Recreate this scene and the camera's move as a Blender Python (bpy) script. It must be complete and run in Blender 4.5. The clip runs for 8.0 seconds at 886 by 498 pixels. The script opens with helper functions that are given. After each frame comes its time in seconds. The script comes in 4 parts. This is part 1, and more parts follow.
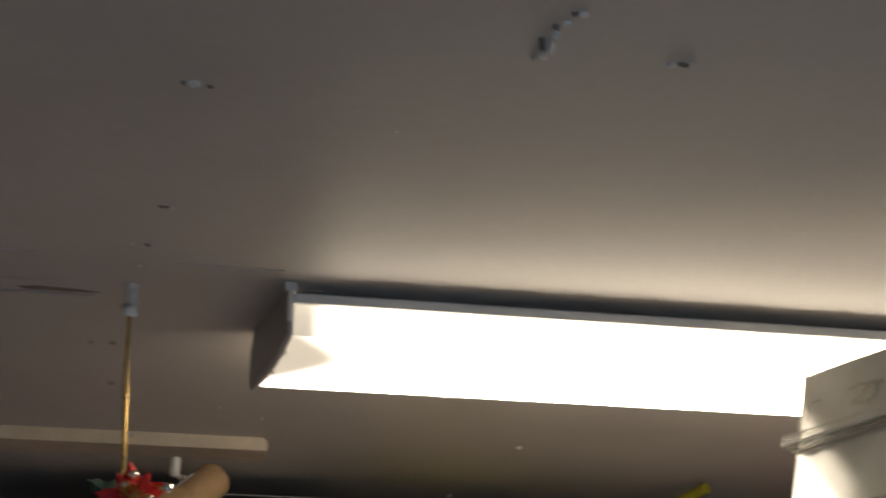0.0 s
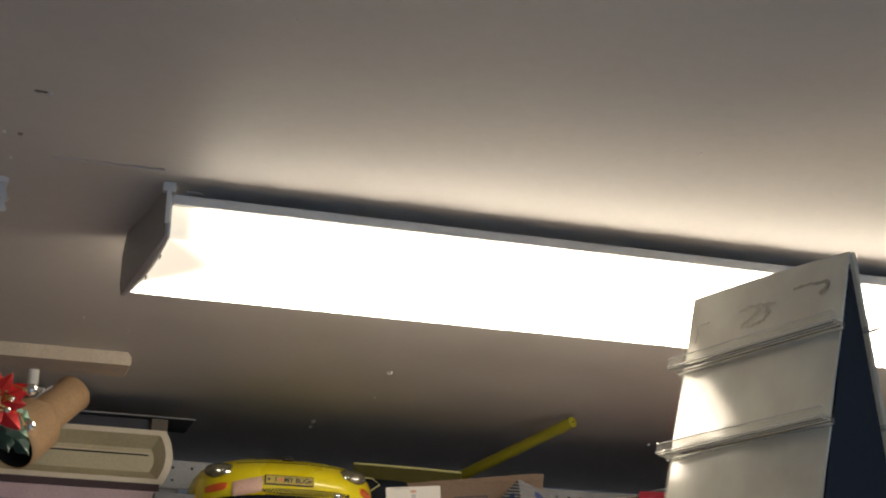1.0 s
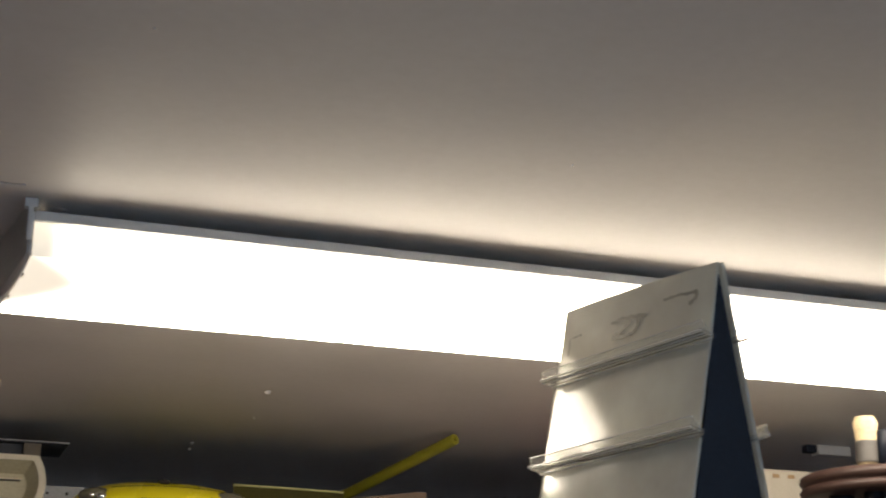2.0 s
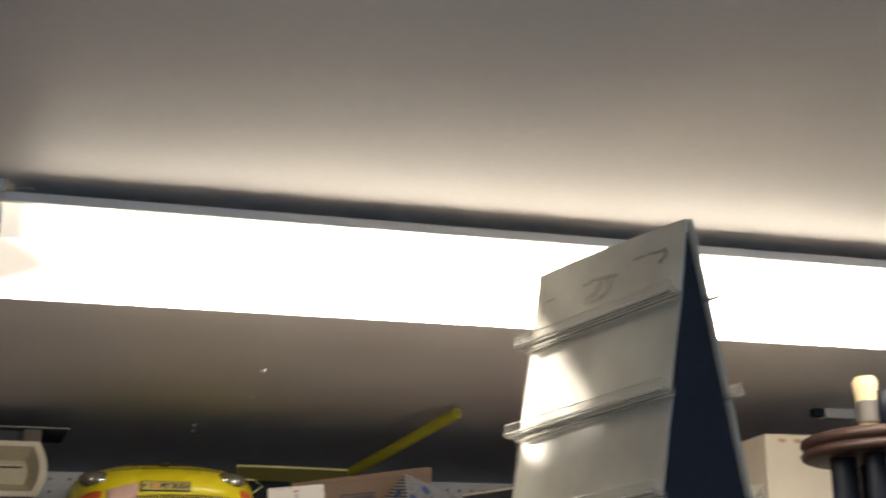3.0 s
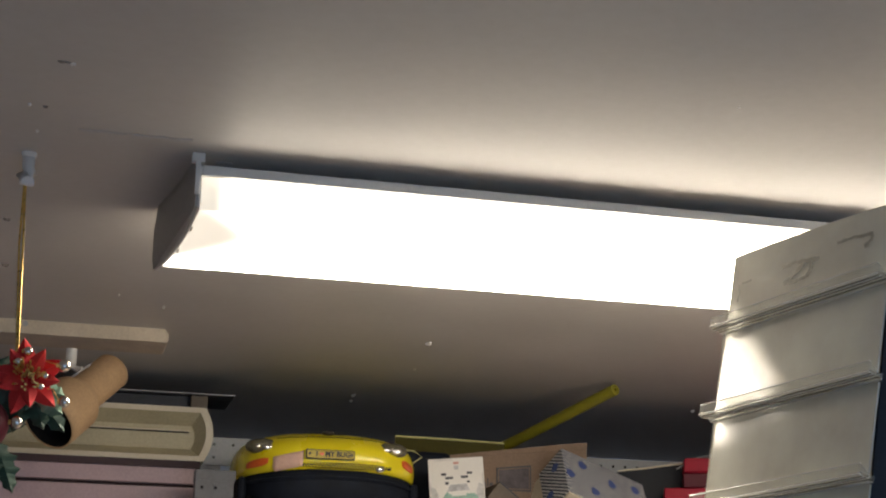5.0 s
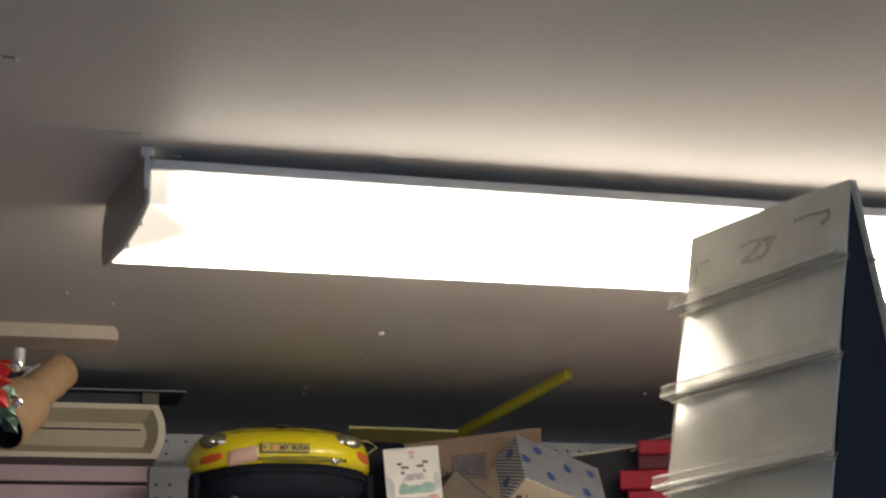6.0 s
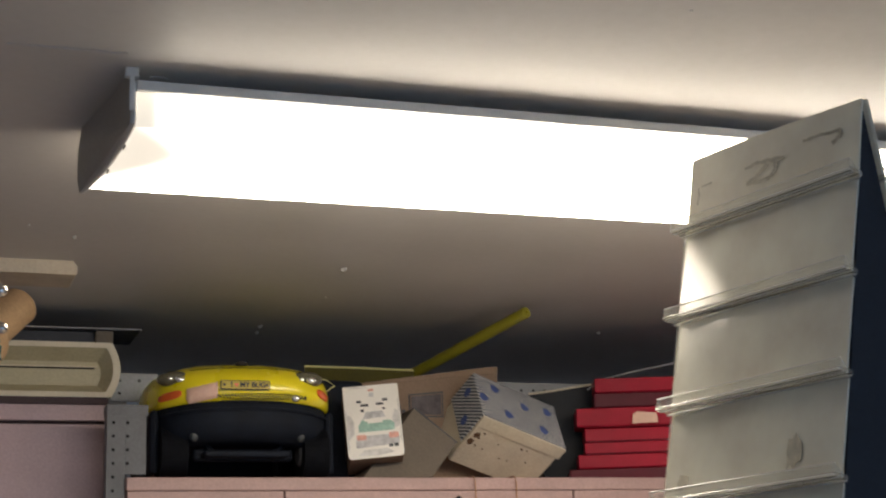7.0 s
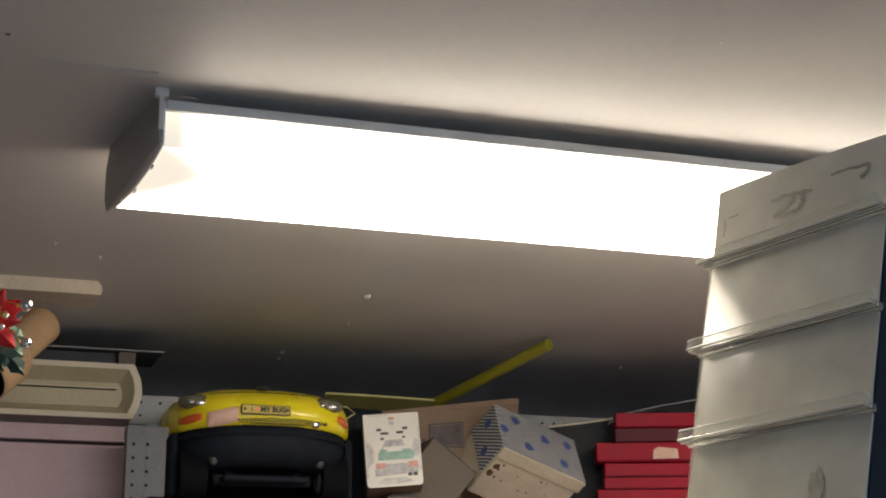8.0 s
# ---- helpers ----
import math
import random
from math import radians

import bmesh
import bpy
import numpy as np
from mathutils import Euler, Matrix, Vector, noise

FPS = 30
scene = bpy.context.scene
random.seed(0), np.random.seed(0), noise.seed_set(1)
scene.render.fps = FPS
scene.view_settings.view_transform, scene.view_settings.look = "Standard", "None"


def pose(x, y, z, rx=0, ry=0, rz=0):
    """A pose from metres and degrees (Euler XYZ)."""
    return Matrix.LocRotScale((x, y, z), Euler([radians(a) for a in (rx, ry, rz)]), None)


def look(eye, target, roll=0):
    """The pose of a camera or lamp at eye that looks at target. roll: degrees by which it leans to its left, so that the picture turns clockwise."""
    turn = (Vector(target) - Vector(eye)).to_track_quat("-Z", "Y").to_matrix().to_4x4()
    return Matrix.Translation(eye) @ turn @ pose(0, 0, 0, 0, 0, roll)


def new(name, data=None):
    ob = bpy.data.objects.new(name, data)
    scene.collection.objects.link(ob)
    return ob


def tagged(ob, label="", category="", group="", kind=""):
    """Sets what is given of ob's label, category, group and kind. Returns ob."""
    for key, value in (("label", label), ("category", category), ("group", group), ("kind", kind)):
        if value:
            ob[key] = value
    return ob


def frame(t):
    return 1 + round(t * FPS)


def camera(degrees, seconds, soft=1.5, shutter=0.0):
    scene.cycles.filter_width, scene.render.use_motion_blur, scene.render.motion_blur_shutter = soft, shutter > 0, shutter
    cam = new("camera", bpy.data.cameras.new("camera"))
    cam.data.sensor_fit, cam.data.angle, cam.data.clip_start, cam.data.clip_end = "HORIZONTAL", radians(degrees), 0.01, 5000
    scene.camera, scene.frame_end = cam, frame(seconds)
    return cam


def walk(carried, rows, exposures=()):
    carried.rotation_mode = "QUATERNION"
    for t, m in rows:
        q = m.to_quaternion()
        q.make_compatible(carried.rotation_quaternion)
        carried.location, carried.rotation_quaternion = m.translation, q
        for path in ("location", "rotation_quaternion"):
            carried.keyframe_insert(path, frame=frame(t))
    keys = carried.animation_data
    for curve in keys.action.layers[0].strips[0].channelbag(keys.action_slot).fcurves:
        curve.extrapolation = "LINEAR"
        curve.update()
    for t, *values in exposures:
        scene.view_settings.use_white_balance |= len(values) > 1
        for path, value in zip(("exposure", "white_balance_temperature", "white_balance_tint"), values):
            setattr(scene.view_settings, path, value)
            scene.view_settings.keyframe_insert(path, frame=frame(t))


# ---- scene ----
cam = camera(31.5, 8.0, soft=2.0, shutter=0.4)
PATH = [
    (0, (-0.157, -0.733, 1.791), (0.18, 1.134, 2.422), 0.8),
    (0.2, (-0.15, -0.705, 1.789), (0.249, 1.154, 2.409), 0.2),
    (0.5, (-0.163, -0.687, 1.773), (0.292, 1.174, 2.345), 0.7),
    (1, (-0.174, -0.661, 1.767), (0.342, 1.186, 2.334), 1.9),
    (1.5, (-0.171, -0.657, 1.766), (0.374, 1.18, 2.337), 1.8),
    (1.7, (-0.165, -0.644, 1.768), (0.439, 1.165, 2.37), 1.6),
    (2.8, (-0.076, -0.637, 1.769), (0.587, 1.16, 2.344), -1.9),
    (3, (-0.073, -0.628, 1.764), (0.544, 1.187, 2.333), -1.3),
    (3.5, (-0.082, -0.618, 1.763), (0.394, 1.245, 2.314), 0.1),
    (4, (-0.109, -0.622, 1.76), (0.335, 1.258, 2.278), 0.8),
    (4.2, (-0.119, -0.622, 1.759), (0.334, 1.259, 2.264), 0.9),
    (5.5, (-0.168, -0.63, 1.766), (0.316, 1.231, 2.316), 0.4),
    (6, (-0.168, -0.611, 1.766), (0.373, 1.243, 2.289), -1.2),
    (6.3, (-0.181, -0.574, 1.757), (0.434, 1.276, 2.202), -2.1),
    (6.5, (-0.217, -0.57, 1.756), (0.44, 1.268, 2.19), -2.6),
    (6.7, (-0.229, -0.55, 1.752), (0.445, 1.282, 2.189), -2.4),
    (7, (-0.249, -0.554, 1.74), (0.398, 1.28, 2.203), -1.8),
    (7.5, (-0.252, -0.55, 1.734), (0.379, 1.281, 2.233), -1.1),
    (8, (-0.249, -0.551, 1.731), (0.367, 1.284, 2.237), -0.2),
]
walk(cam, [(t, look(eye, target, roll)) for t, eye, target, roll in PATH],
     exposures=[(0.0, -0.28, 6900, 10), (0.5, 0.06, 6750, 10), (1.0, 0.17, 6650, 10), (3.5, 0.17, 6450, 10), (8.0, 0.17, 6350, 10)])

# ---- light ----
world = bpy.data.worlds.new("world")
scene.world = world
world.use_nodes = True
# Bluish fill that enters through the opening added behind the camera.
world.node_tree.nodes["Background"].inputs[0].default_value = (0.50, 0.70, 1.0, 1)
world.node_tree.nodes["Background"].inputs[1].default_value = 1.0
LENS_GLOW = 19.5
SIDE_GLOW = 11.8
FAR_SIDE_GLOW = 17.5
LENS_TINT = (1.0, 0.88, 0.715)

CEIL = 2.40


# ---- materials ----
def mat(name, color, rough=0.6, metal=0.0, vary=0.12, scale=6.0, grain=0.05, grain_scale=180.0, bump=0.15, coat=0.0, tint=None, spec=0.5):
    """Two scales of noise vary the colour and roughness; the fine one also gives relief."""
    m = bpy.data.materials.new(name)
    m.use_nodes = True
    nt = m.node_tree
    b = nt.nodes["Principled BSDF"]
    b.inputs["Roughness"].default_value = rough
    b.inputs["Metallic"].default_value = metal
    b.inputs["Coat Weight"].default_value = coat
    b.inputs["Coat Roughness"].default_value = 0.06
    b.inputs["Specular IOR Level"].default_value = spec
    co = nt.nodes.new("ShaderNodeTexCoord")
    big = nt.nodes.new("ShaderNodeTexNoise")
    big.inputs["Scale"].default_value, big.inputs["Detail"].default_value = scale, 5
    fine = nt.nodes.new("ShaderNodeTexNoise")
    fine.inputs["Scale"].default_value, fine.inputs["Detail"].default_value = grain_scale, 3
    nt.links.new(co.outputs["Object"], big.inputs["Vector"])
    nt.links.new(co.outputs["Object"], fine.inputs["Vector"])
    ramp = nt.nodes.new("ShaderNodeValToRGB")
    lo = [max(0.0, c * (1 - vary)) for c in color]
    hi = [min(1.0, c * (1 + vary)) for c in (tint or color)]
    ramp.color_ramp.elements[0].position, ramp.color_ramp.elements[0].color = 0.3, (*lo, 1)
    ramp.color_ramp.elements[1].position, ramp.color_ramp.elements[1].color = 0.7, (*hi, 1)
    nt.links.new(big.outputs["Fac"], ramp.inputs["Fac"])
    mix = nt.nodes.new("ShaderNodeMix")
    mix.data_type, mix.blend_type = "RGBA", "OVERLAY"
    mix.inputs["Factor"].default_value = min(1.0, grain * 4)
    nt.links.new(ramp.outputs["Color"], mix.inputs["A"])
    nt.links.new(fine.outputs["Fac"], mix.inputs["B"])
    nt.links.new(mix.outputs["Result"], b.inputs["Base Color"])
    rr = nt.nodes.new("ShaderNodeMapRange")
    rr.inputs["To Min"].default_value, rr.inputs["To Max"].default_value = max(0.02, rough - 0.1), min(1, rough + 0.1)
    nt.links.new(big.outputs["Fac"], rr.inputs["Value"])
    nt.links.new(rr.outputs["Result"], b.inputs["Roughness"])
    bp = nt.nodes.new("ShaderNodeBump")
    bp.inputs["Strength"].default_value, bp.inputs["Distance"].default_value = bump, 0.002
    nt.links.new(fine.outputs["Fac"], bp.inputs["Height"])
    nt.links.new(bp.outputs["Normal"], b.inputs["Normal"])
    return m


LAMP_L, LAMP_W = 1.83, 0.256


def lamp_flare(y):
    """How far the lamp's ends flare outwards at a depth y across the lamp, shaped to fit the camera's view."""
    u = max(0.0, y) / LAMP_W
    return 0.0307 * (0.42 * u + 0.58 * u * u)


def lens(name, strength, wedge):
    """Ribbed diffuser that emits by itself; ends dimmed in the emission as if two tubes stopped short."""
    m = bpy.data.materials.new(name)
    m.use_nodes = True
    nt = m.node_tree
    b = nt.nodes["Principled BSDF"]
    b.inputs["Base Color"].default_value = (0.80, 0.78, 0.70, 1)
    b.inputs["Roughness"].default_value = 0.3

    def math_node(op, a, c=None, clamp=False):
        n = nt.nodes.new("ShaderNodeMath")
        n.operation, n.use_clamp = op, clamp
        for k, v in enumerate((a, c)):
            if v is None:
                continue
            if isinstance(v, (int, float)):
                n.inputs[k].default_value = v
            else:
                nt.links.new(v, n.inputs[k])
        return n.outputs[0]

    def ease(value, lo, hi, a, c):
        n = nt.nodes.new("ShaderNodeMapRange")
        n.interpolation_type = "SMOOTHSTEP"
        for k, v in (("From Min", lo), ("From Max", hi), ("To Min", a), ("To Max", c)):
            n.inputs[k].default_value = v
        nt.links.new(value, n.inputs["Value"])
        return n.outputs["Result"]

    co = nt.nodes.new("ShaderNodeTexCoord")
    xyz = nt.nodes.new("ShaderNodeSeparateXYZ")
    nt.links.new(co.outputs["Object"], xyz.inputs[0])
    x, y, z = xyz.outputs
    u = math_node("DIVIDE", math_node("MAXIMUM", y, 0.0), LAMP_W)
    flare = math_node("MULTIPLY", math_node("ADD", math_node("MULTIPLY", u, 0.42), math_node("MULTIPLY", math_node("MULTIPLY", u, u), 0.58)), 0.0307)
    d = math_node("ADD", math_node("MINIMUM", x, math_node("SUBTRACT", LAMP_L, x)), flare)
    if wedge:
        # wedge of weaker emission, painted as the gap between two tubes' ends
        off = math_node("SUBTRACT", math_node("SQRT", math_node("ADD", math_node("POWER", math_node("SUBTRACT", u, 0.39), 2.0), 0.006)), 0.06)
        reach = math_node("MULTIPLY", math_node("SUBTRACT", 1.0, math_node("DIVIDE", off, 0.37), True), 0.090)
        inside = math_node("SUBTRACT", d, reach)
        level = ease(inside, -0.050, 0.050, 0.0, 1.0)
        level = math_node("POWER", level, 3.0)
        level = math_node("MULTIPLY", level, ease(d, 0.0, 0.012, 0.12, 1.0))
        low = 0.74
    else:
        level = math_node("MULTIPLY", math_node("POWER", ease(d, 0.018, 0.060, 0.0, 1.0), 2.0), ease(d, 0.05, 0.65, 0.62, 1.05))
        level = math_node("MULTIPLY", level, ease(math_node("MULTIPLY", z, -1.0), 0.022, 0.036, 0.12, 1.0))
        low = 0.6
    ribs = math_node("SINE", math_node("MULTIPLY", d, 2 * math.pi / 0.0042))
    base = math_node("ADD", low, math_node("MULTIPLY", ribs, 0.10))
    nt.links.new(math_node("ADD", base, math_node("MULTIPLY", level, strength)), b.inputs["Emission Strength"])
    b.inputs["Emission Color"].default_value = (*LENS_TINT, 1)
    return m


def clear(name, color, rough=0.12, body=0.4):
    """Clear plastic sheet: mostly see-through, with a pale glossy body."""
    m = bpy.data.materials.new(name)
    m.use_nodes = True
    nt = m.node_tree
    b = nt.nodes["Principled BSDF"]
    b.inputs["Base Color"].default_value = (*color, 1)
    b.inputs["Roughness"].default_value = rough
    tr = nt.nodes.new("ShaderNodeBsdfTransparent")
    tr.inputs["Color"].default_value = (0.95, 0.95, 0.93, 1)
    mx = nt.nodes.new("ShaderNodeMixShader")
    mx.inputs["Fac"].default_value = body
    nt.links.new(tr.outputs[0], mx.inputs[1])
    nt.links.new(b.outputs[0], mx.inputs[2])
    nt.links.new(mx.outputs[0], nt.nodes["Material Output"].inputs["Surface"])
    return m


M_CEIL = mat("ceiling_paint", (0.555, 0.532, 0.51), 0.5, vary=0.06, scale=3.5, grain=0.015, grain_scale=60, bump=0.03)
M_WALL = mat("wall_paint", (0.20, 0.205, 0.22), 0.75, vary=0.1, scale=1.5)
# Blue raised so that the back wall bounces cool light onto the ceiling.
M_WALL_BLUE = mat("blue_bounce_wall", (0.48, 0.58, 0.78), 0.75, vary=0.12, scale=2.5)
# Paler than the other walls to bounce light onto the display rack.
M_WALL_PALE = mat("pale_bounce_wall", (0.38, 0.365, 0.335), 0.7, vary=0.08, scale=1.5)
M_FLOOR = mat("floor_concrete", (0.28, 0.275, 0.29), 0.8, vary=0.2, scale=3)
M_METAL_WHITE = mat("white_enamel", (0.78, 0.77, 0.74), 0.35, vary=0.04, scale=8, bump=0.03)
# White enamel darkened: the end plates' shade is put into this grey.
M_METAL_SHADE = mat("shaded_enamel_end", (0.42, 0.41, 0.40), 0.5, vary=0.06, scale=10, bump=0.03)
M_LENS = lens("lit_diffuser", LENS_GLOW, True)
M_LENS_SIDE = lens("lit_diffuser_side", SIDE_GLOW, False)
M_LENS_FAR = lens("lit_diffuser_far_side", FAR_SIDE_GLOW, False)
M_RACK = mat("rack_plastic", (0.92, 0.875, 0.76), 0.12, vary=0.13, scale=16, grain=0.04, grain_scale=120, bump=0.012, coat=0.8)
# thin milky sheet: part of the light that falls on its back shows through
rack_nodes = M_RACK.node_tree
milky = rack_nodes.nodes.new("ShaderNodeBsdfTranslucent")
milky.inputs["Color"].default_value = (0.95, 0.90, 0.78, 1)
milky_mix = rack_nodes.nodes.new("ShaderNodeMixShader")
milky_mix.inputs["Fac"].default_value = 0.15
rack_nodes.links.new(rack_nodes.nodes["Principled BSDF"].outputs[0], milky_mix.inputs[1])
rack_nodes.links.new(milky.outputs[0], milky_mix.inputs[2])
rack_nodes.links.new(milky_mix.outputs[0], rack_nodes.nodes["Material Output"].inputs["Surface"])
M_RACK_SIDE = mat("rack_dark_board", (0.022, 0.028, 0.04), 0.55, vary=0.2, scale=9)
M_RACK_EDGE = mat("rack_edge", (0.66, 0.68, 0.72), 0.3, vary=0.05)
M_ACRYL = clear("clear_acrylic", (0.95, 0.94, 0.90), 0.06, 0.2)
M_ACRYL_RIM = clear("acrylic_rim", (0.97, 0.95, 0.90), 0.08, 0.75)
M_ACRYL_GROOVE = clear("acrylic_groove", (0.30, 0.28, 0.25), 0.2, 0.55)
M_STAIN = mat("rack_glue_stain", (0.43, 0.40, 0.32), 0.5, vary=0.25, scale=60)
M_PINK = mat("pink_lacquer", (0.42, 0.28, 0.265), 0.5, vary=0.1, scale=12)
M_PANEL = mat("cream_panel", (0.46, 0.42, 0.36), 0.55, vary=0.07, scale=7)
M_MAUVE = mat("mauve_lacquer", (0.50, 0.365, 0.395), 0.45, vary=0.09, scale=11)
# Dark maroon that puts the shade of the cupboard's gaps into colour.
M_MAUVE_SHADE = mat("gap_shade", (0.05, 0.025, 0.03), 0.6)
M_IVORY = mat("ivory_plastic", (0.70, 0.62, 0.47), 0.42, vary=0.06, scale=9, bump=0.04)
# Ivory darkened towards olive for the shade inside the trough.
M_IVORY_SHADE = mat("ivory_plastic_shaded", (0.52, 0.46, 0.30), 0.45, vary=0.08, scale=12)
M_ALU = mat("grey_perforated_steel", (0.25, 0.26, 0.28), 0.45, metal=0.35, vary=0.12, scale=14)
M_STEEL_DARK = mat("dull_dark_steel", (0.055, 0.058, 0.066), 0.6, spec=0.3, vary=0.2, scale=20)
M_STEEL = mat("grey_shelf_steel", (0.095, 0.097, 0.108), 0.5, metal=0.2, vary=0.15, scale=14)
# Near-black for openings; the shade inside them is put into the colour.
M_HOLE_SHADE = mat("hole_shade", (0.01, 0.01, 0.011), 0.8, spec=0.12)
M_YELLOW = mat("yellow_car_plastic", (0.84, 0.70, 0.012), 0.28, vary=0.05, scale=12, grain=0.01, bump=0.02, coat=0.5)
M_BLACK = mat("black_plastic", (0.009, 0.012, 0.020), 0.65, spec=0.15, vary=0.25, scale=25)
M_DARK_PANEL = mat("dark_panel_paint", (0.035, 0.038, 0.05), 0.6, vary=0.2, scale=12)
M_TYRE = mat("black_tyre_plastic", (0.006, 0.0065, 0.009), 0.7, spec=0.06, vary=0.25, scale=30)
M_ORANGE = mat("orange_indicator", (0.75, 0.13, 0.03), 0.3, vary=0.1, scale=60)
M_CHROME = mat("chrome", (0.85, 0.84, 0.82), 0.12, metal=1.0, vary=0.03, bump=0.02)
M_LAMPGLASS = mat("smoky_lamp_cover", (0.13, 0.12, 0.08), 0.15, vary=0.2, scale=50, bump=0.02, coat=0.6)
M_PAPER_PINK = mat("pink_paper", (0.72, 0.48, 0.38), 0.8, vary=0.06, scale=30)
M_PLAQUE = mat("ochre_plaque", (0.44, 0.33, 0.02), 0.45, vary=0.06, scale=40)
M_INK = mat("black_ink", (0.025, 0.022, 0.02), 0.6)
M_WHITE_CARD = mat("white_card", (0.80, 0.77, 0.72), 0.6, vary=0.05, scale=14)
M_CREAM_CARD = mat("cream_card", (0.72, 0.66, 0.55), 0.7, vary=0.06, scale=12)
M_TEAL = mat("teal_print", (0.30, 0.47, 0.40), 0.6, vary=0.25, scale=60)
M_REDPRINT = mat("red_print", (0.68, 0.36, 0.30), 0.6, vary=0.25, scale=80)
M_GREYPRINT = mat("grey_print", (0.50, 0.49, 0.50), 0.6, vary=0.25, scale=70)
M_SCUFF = mat("scuffed_card", (0.60, 0.585, 0.57), 0.75, vary=0.2, scale=60)
M_SHADEPRINT = mat("violet_grey_print", (0.10, 0.085, 0.09), 0.7, vary=0.35, scale=45)
M_DARKPRINT = mat("dark_print", (0.07, 0.07, 0.08), 0.6)
M_CARD = mat("brown_cardboard", (0.26, 0.18, 0.125), 0.85, vary=0.12, scale=9, grain=0.06)
# Brown cardboard darkened for the shade that the tilted box stands in.
M_CARD_SHADE = mat("shaded_cardboard", (0.15, 0.125, 0.10), 0.85, vary=0.14, scale=9, grain=0.05)
M_CARD_PALE = mat("pale_cardboard", (0.62, 0.545, 0.42), 0.8, vary=0.1, scale=10, grain=0.06)
M_CARD_TAN = mat("tan_cardboard", (0.50, 0.33, 0.18), 0.75, vary=0.1, scale=14, grain=0.05)
M_SPOT = mat("brown_spot", (0.10, 0.05, 0.025), 0.8, vary=0.3, scale=60)
M_BLUEPRINT = mat("blue_print", (0.06, 0.10, 0.30), 0.6, vary=0.2, scale=60)
M_RED = mat("red_card_box", (0.31, 0.006, 0.024), 0.45, vary=0.15, scale=10, spec=0.15)
# Dark red for the stack's shaded layers, a seam and the ornament's ball.
M_RED_DARK = mat("dark_red_shade_and_ball", (0.09, 0.008, 0.018), 0.5, spec=0.2, vary=0.15, scale=10)
M_ROD = mat("yellow_rod", (0.25, 0.225, 0.018), 0.4, vary=0.1, scale=20)
M_OLIVE = mat("olive_sheet", (0.075, 0.066, 0.012), 0.6, spec=0.15, vary=0.12, scale=15)
M_LIME = mat("lime_edge", (0.85, 0.80, 0.35), 0.5)
M_WOOD_PALE = mat("pale_wood_batten", (0.56, 0.48, 0.37), 0.65, vary=0.1, scale=18, grain=0.06)
M_GOLD = mat("gold_cord", (0.75, 0.52, 0.16), 0.3, metal=0.8, vary=0.15, scale=200)
M_PETAL = mat("red_felt_petal", (0.60, 0.028, 0.03), 0.75, vary=0.12, scale=40)
M_LEAF = mat("dark_green_leaf", (0.022, 0.06, 0.04), 0.6, vary=0.3, scale=40)
M_LEAF_PALE = mat("pale_green_leaf", (0.13, 0.24, 0.16), 0.65, vary=0.2, scale=40)
M_SILVER = mat("silver_bauble", (0.85, 0.80, 0.74), 0.1, metal=1.0, vary=0.04, bump=0.0)
M_BROWN_DISC = mat("dark_brown_wood", (0.020, 0.011, 0.009), 0.5, spec=0.12, vary=0.2, scale=14, coat=0.05)
M_NAVY = mat("navy_plastic", (0.006, 0.008, 0.013), 0.4, spec=0.12, vary=0.2, scale=20)
M_BLUEGREY = mat("bluegrey_jar", (0.03, 0.04, 0.06), 0.35, vary=0.2, scale=20)
M_BRUSH = mat("tan_bristle", (0.30, 0.235, 0.14), 0.85, vary=0.2, scale=60, grain=0.1)
M_GREY = mat("grey_plastic", (0.40, 0.40, 0.41), 0.5)
M_GREY_DARK = mat("dark_grey_plastic", (0.035, 0.04, 0.045), 0.5)
M_WHITE = mat("white_plastic", (0.86, 0.85, 0.83), 0.45, vary=0.05)
M_BLUE = mat("blue_plastic", (0.03, 0.05, 0.42), 0.4)
M_COPPER = mat("copper_wire", (0.42, 0.24, 0.16), 0.35, metal=0.7)
M_DUST = mat("plaster_chip", (0.80, 0.79, 0.77), 0.85, vary=0.15, scale=200)
M_SCAR = mat("dark_scar", (0.22, 0.19, 0.17), 0.85, vary=0.3, scale=100)


def striped(name):
    """Pale card with fine slanting navy stripes."""
    m = mat(name, (0.60, 0.60, 0.60), 0.6, vary=0.06, scale=20)
    nt = m.node_tree
    b = nt.nodes["Principled BSDF"]
    src = b.inputs["Base Color"].links[0].from_socket
    w = nt.nodes.new("ShaderNodeTexWave")
    w.bands_direction = "DIAGONAL"
    w.inputs["Scale"].default_value, w.inputs["Distortion"].default_value = 60.0, 0.25
    co = nt.nodes.new("ShaderNodeTexCoord")
    nt.links.new(co.outputs["Object"], w.inputs["Vector"])
    st = nt.nodes.new("ShaderNodeMath")
    st.operation, st.inputs[1].default_value = "GREATER_THAN", 0.46
    nt.links.new(w.outputs["Fac"], st.inputs[0])
    mx = nt.nodes.new("ShaderNodeMix")
    mx.data_type = "RGBA"
    mx.inputs["B"].default_value = (0.055, 0.065, 0.10, 1)
    nt.links.new(st.outputs[0], mx.inputs["Factor"])
    nt.links.new(src, mx.inputs["A"])
    nt.links.new(mx.outputs["Result"], b.inputs["Base Color"])
    return m


M_STRIPE = striped("striped_card")


# ---- mesh helpers ----
def thing(name, m, label, category, group="", kind=""):
    ob = new(name)
    ob.matrix_basis = m
    ob.empty_display_size = 0.05
    return tagged(ob, label, category, group, kind)


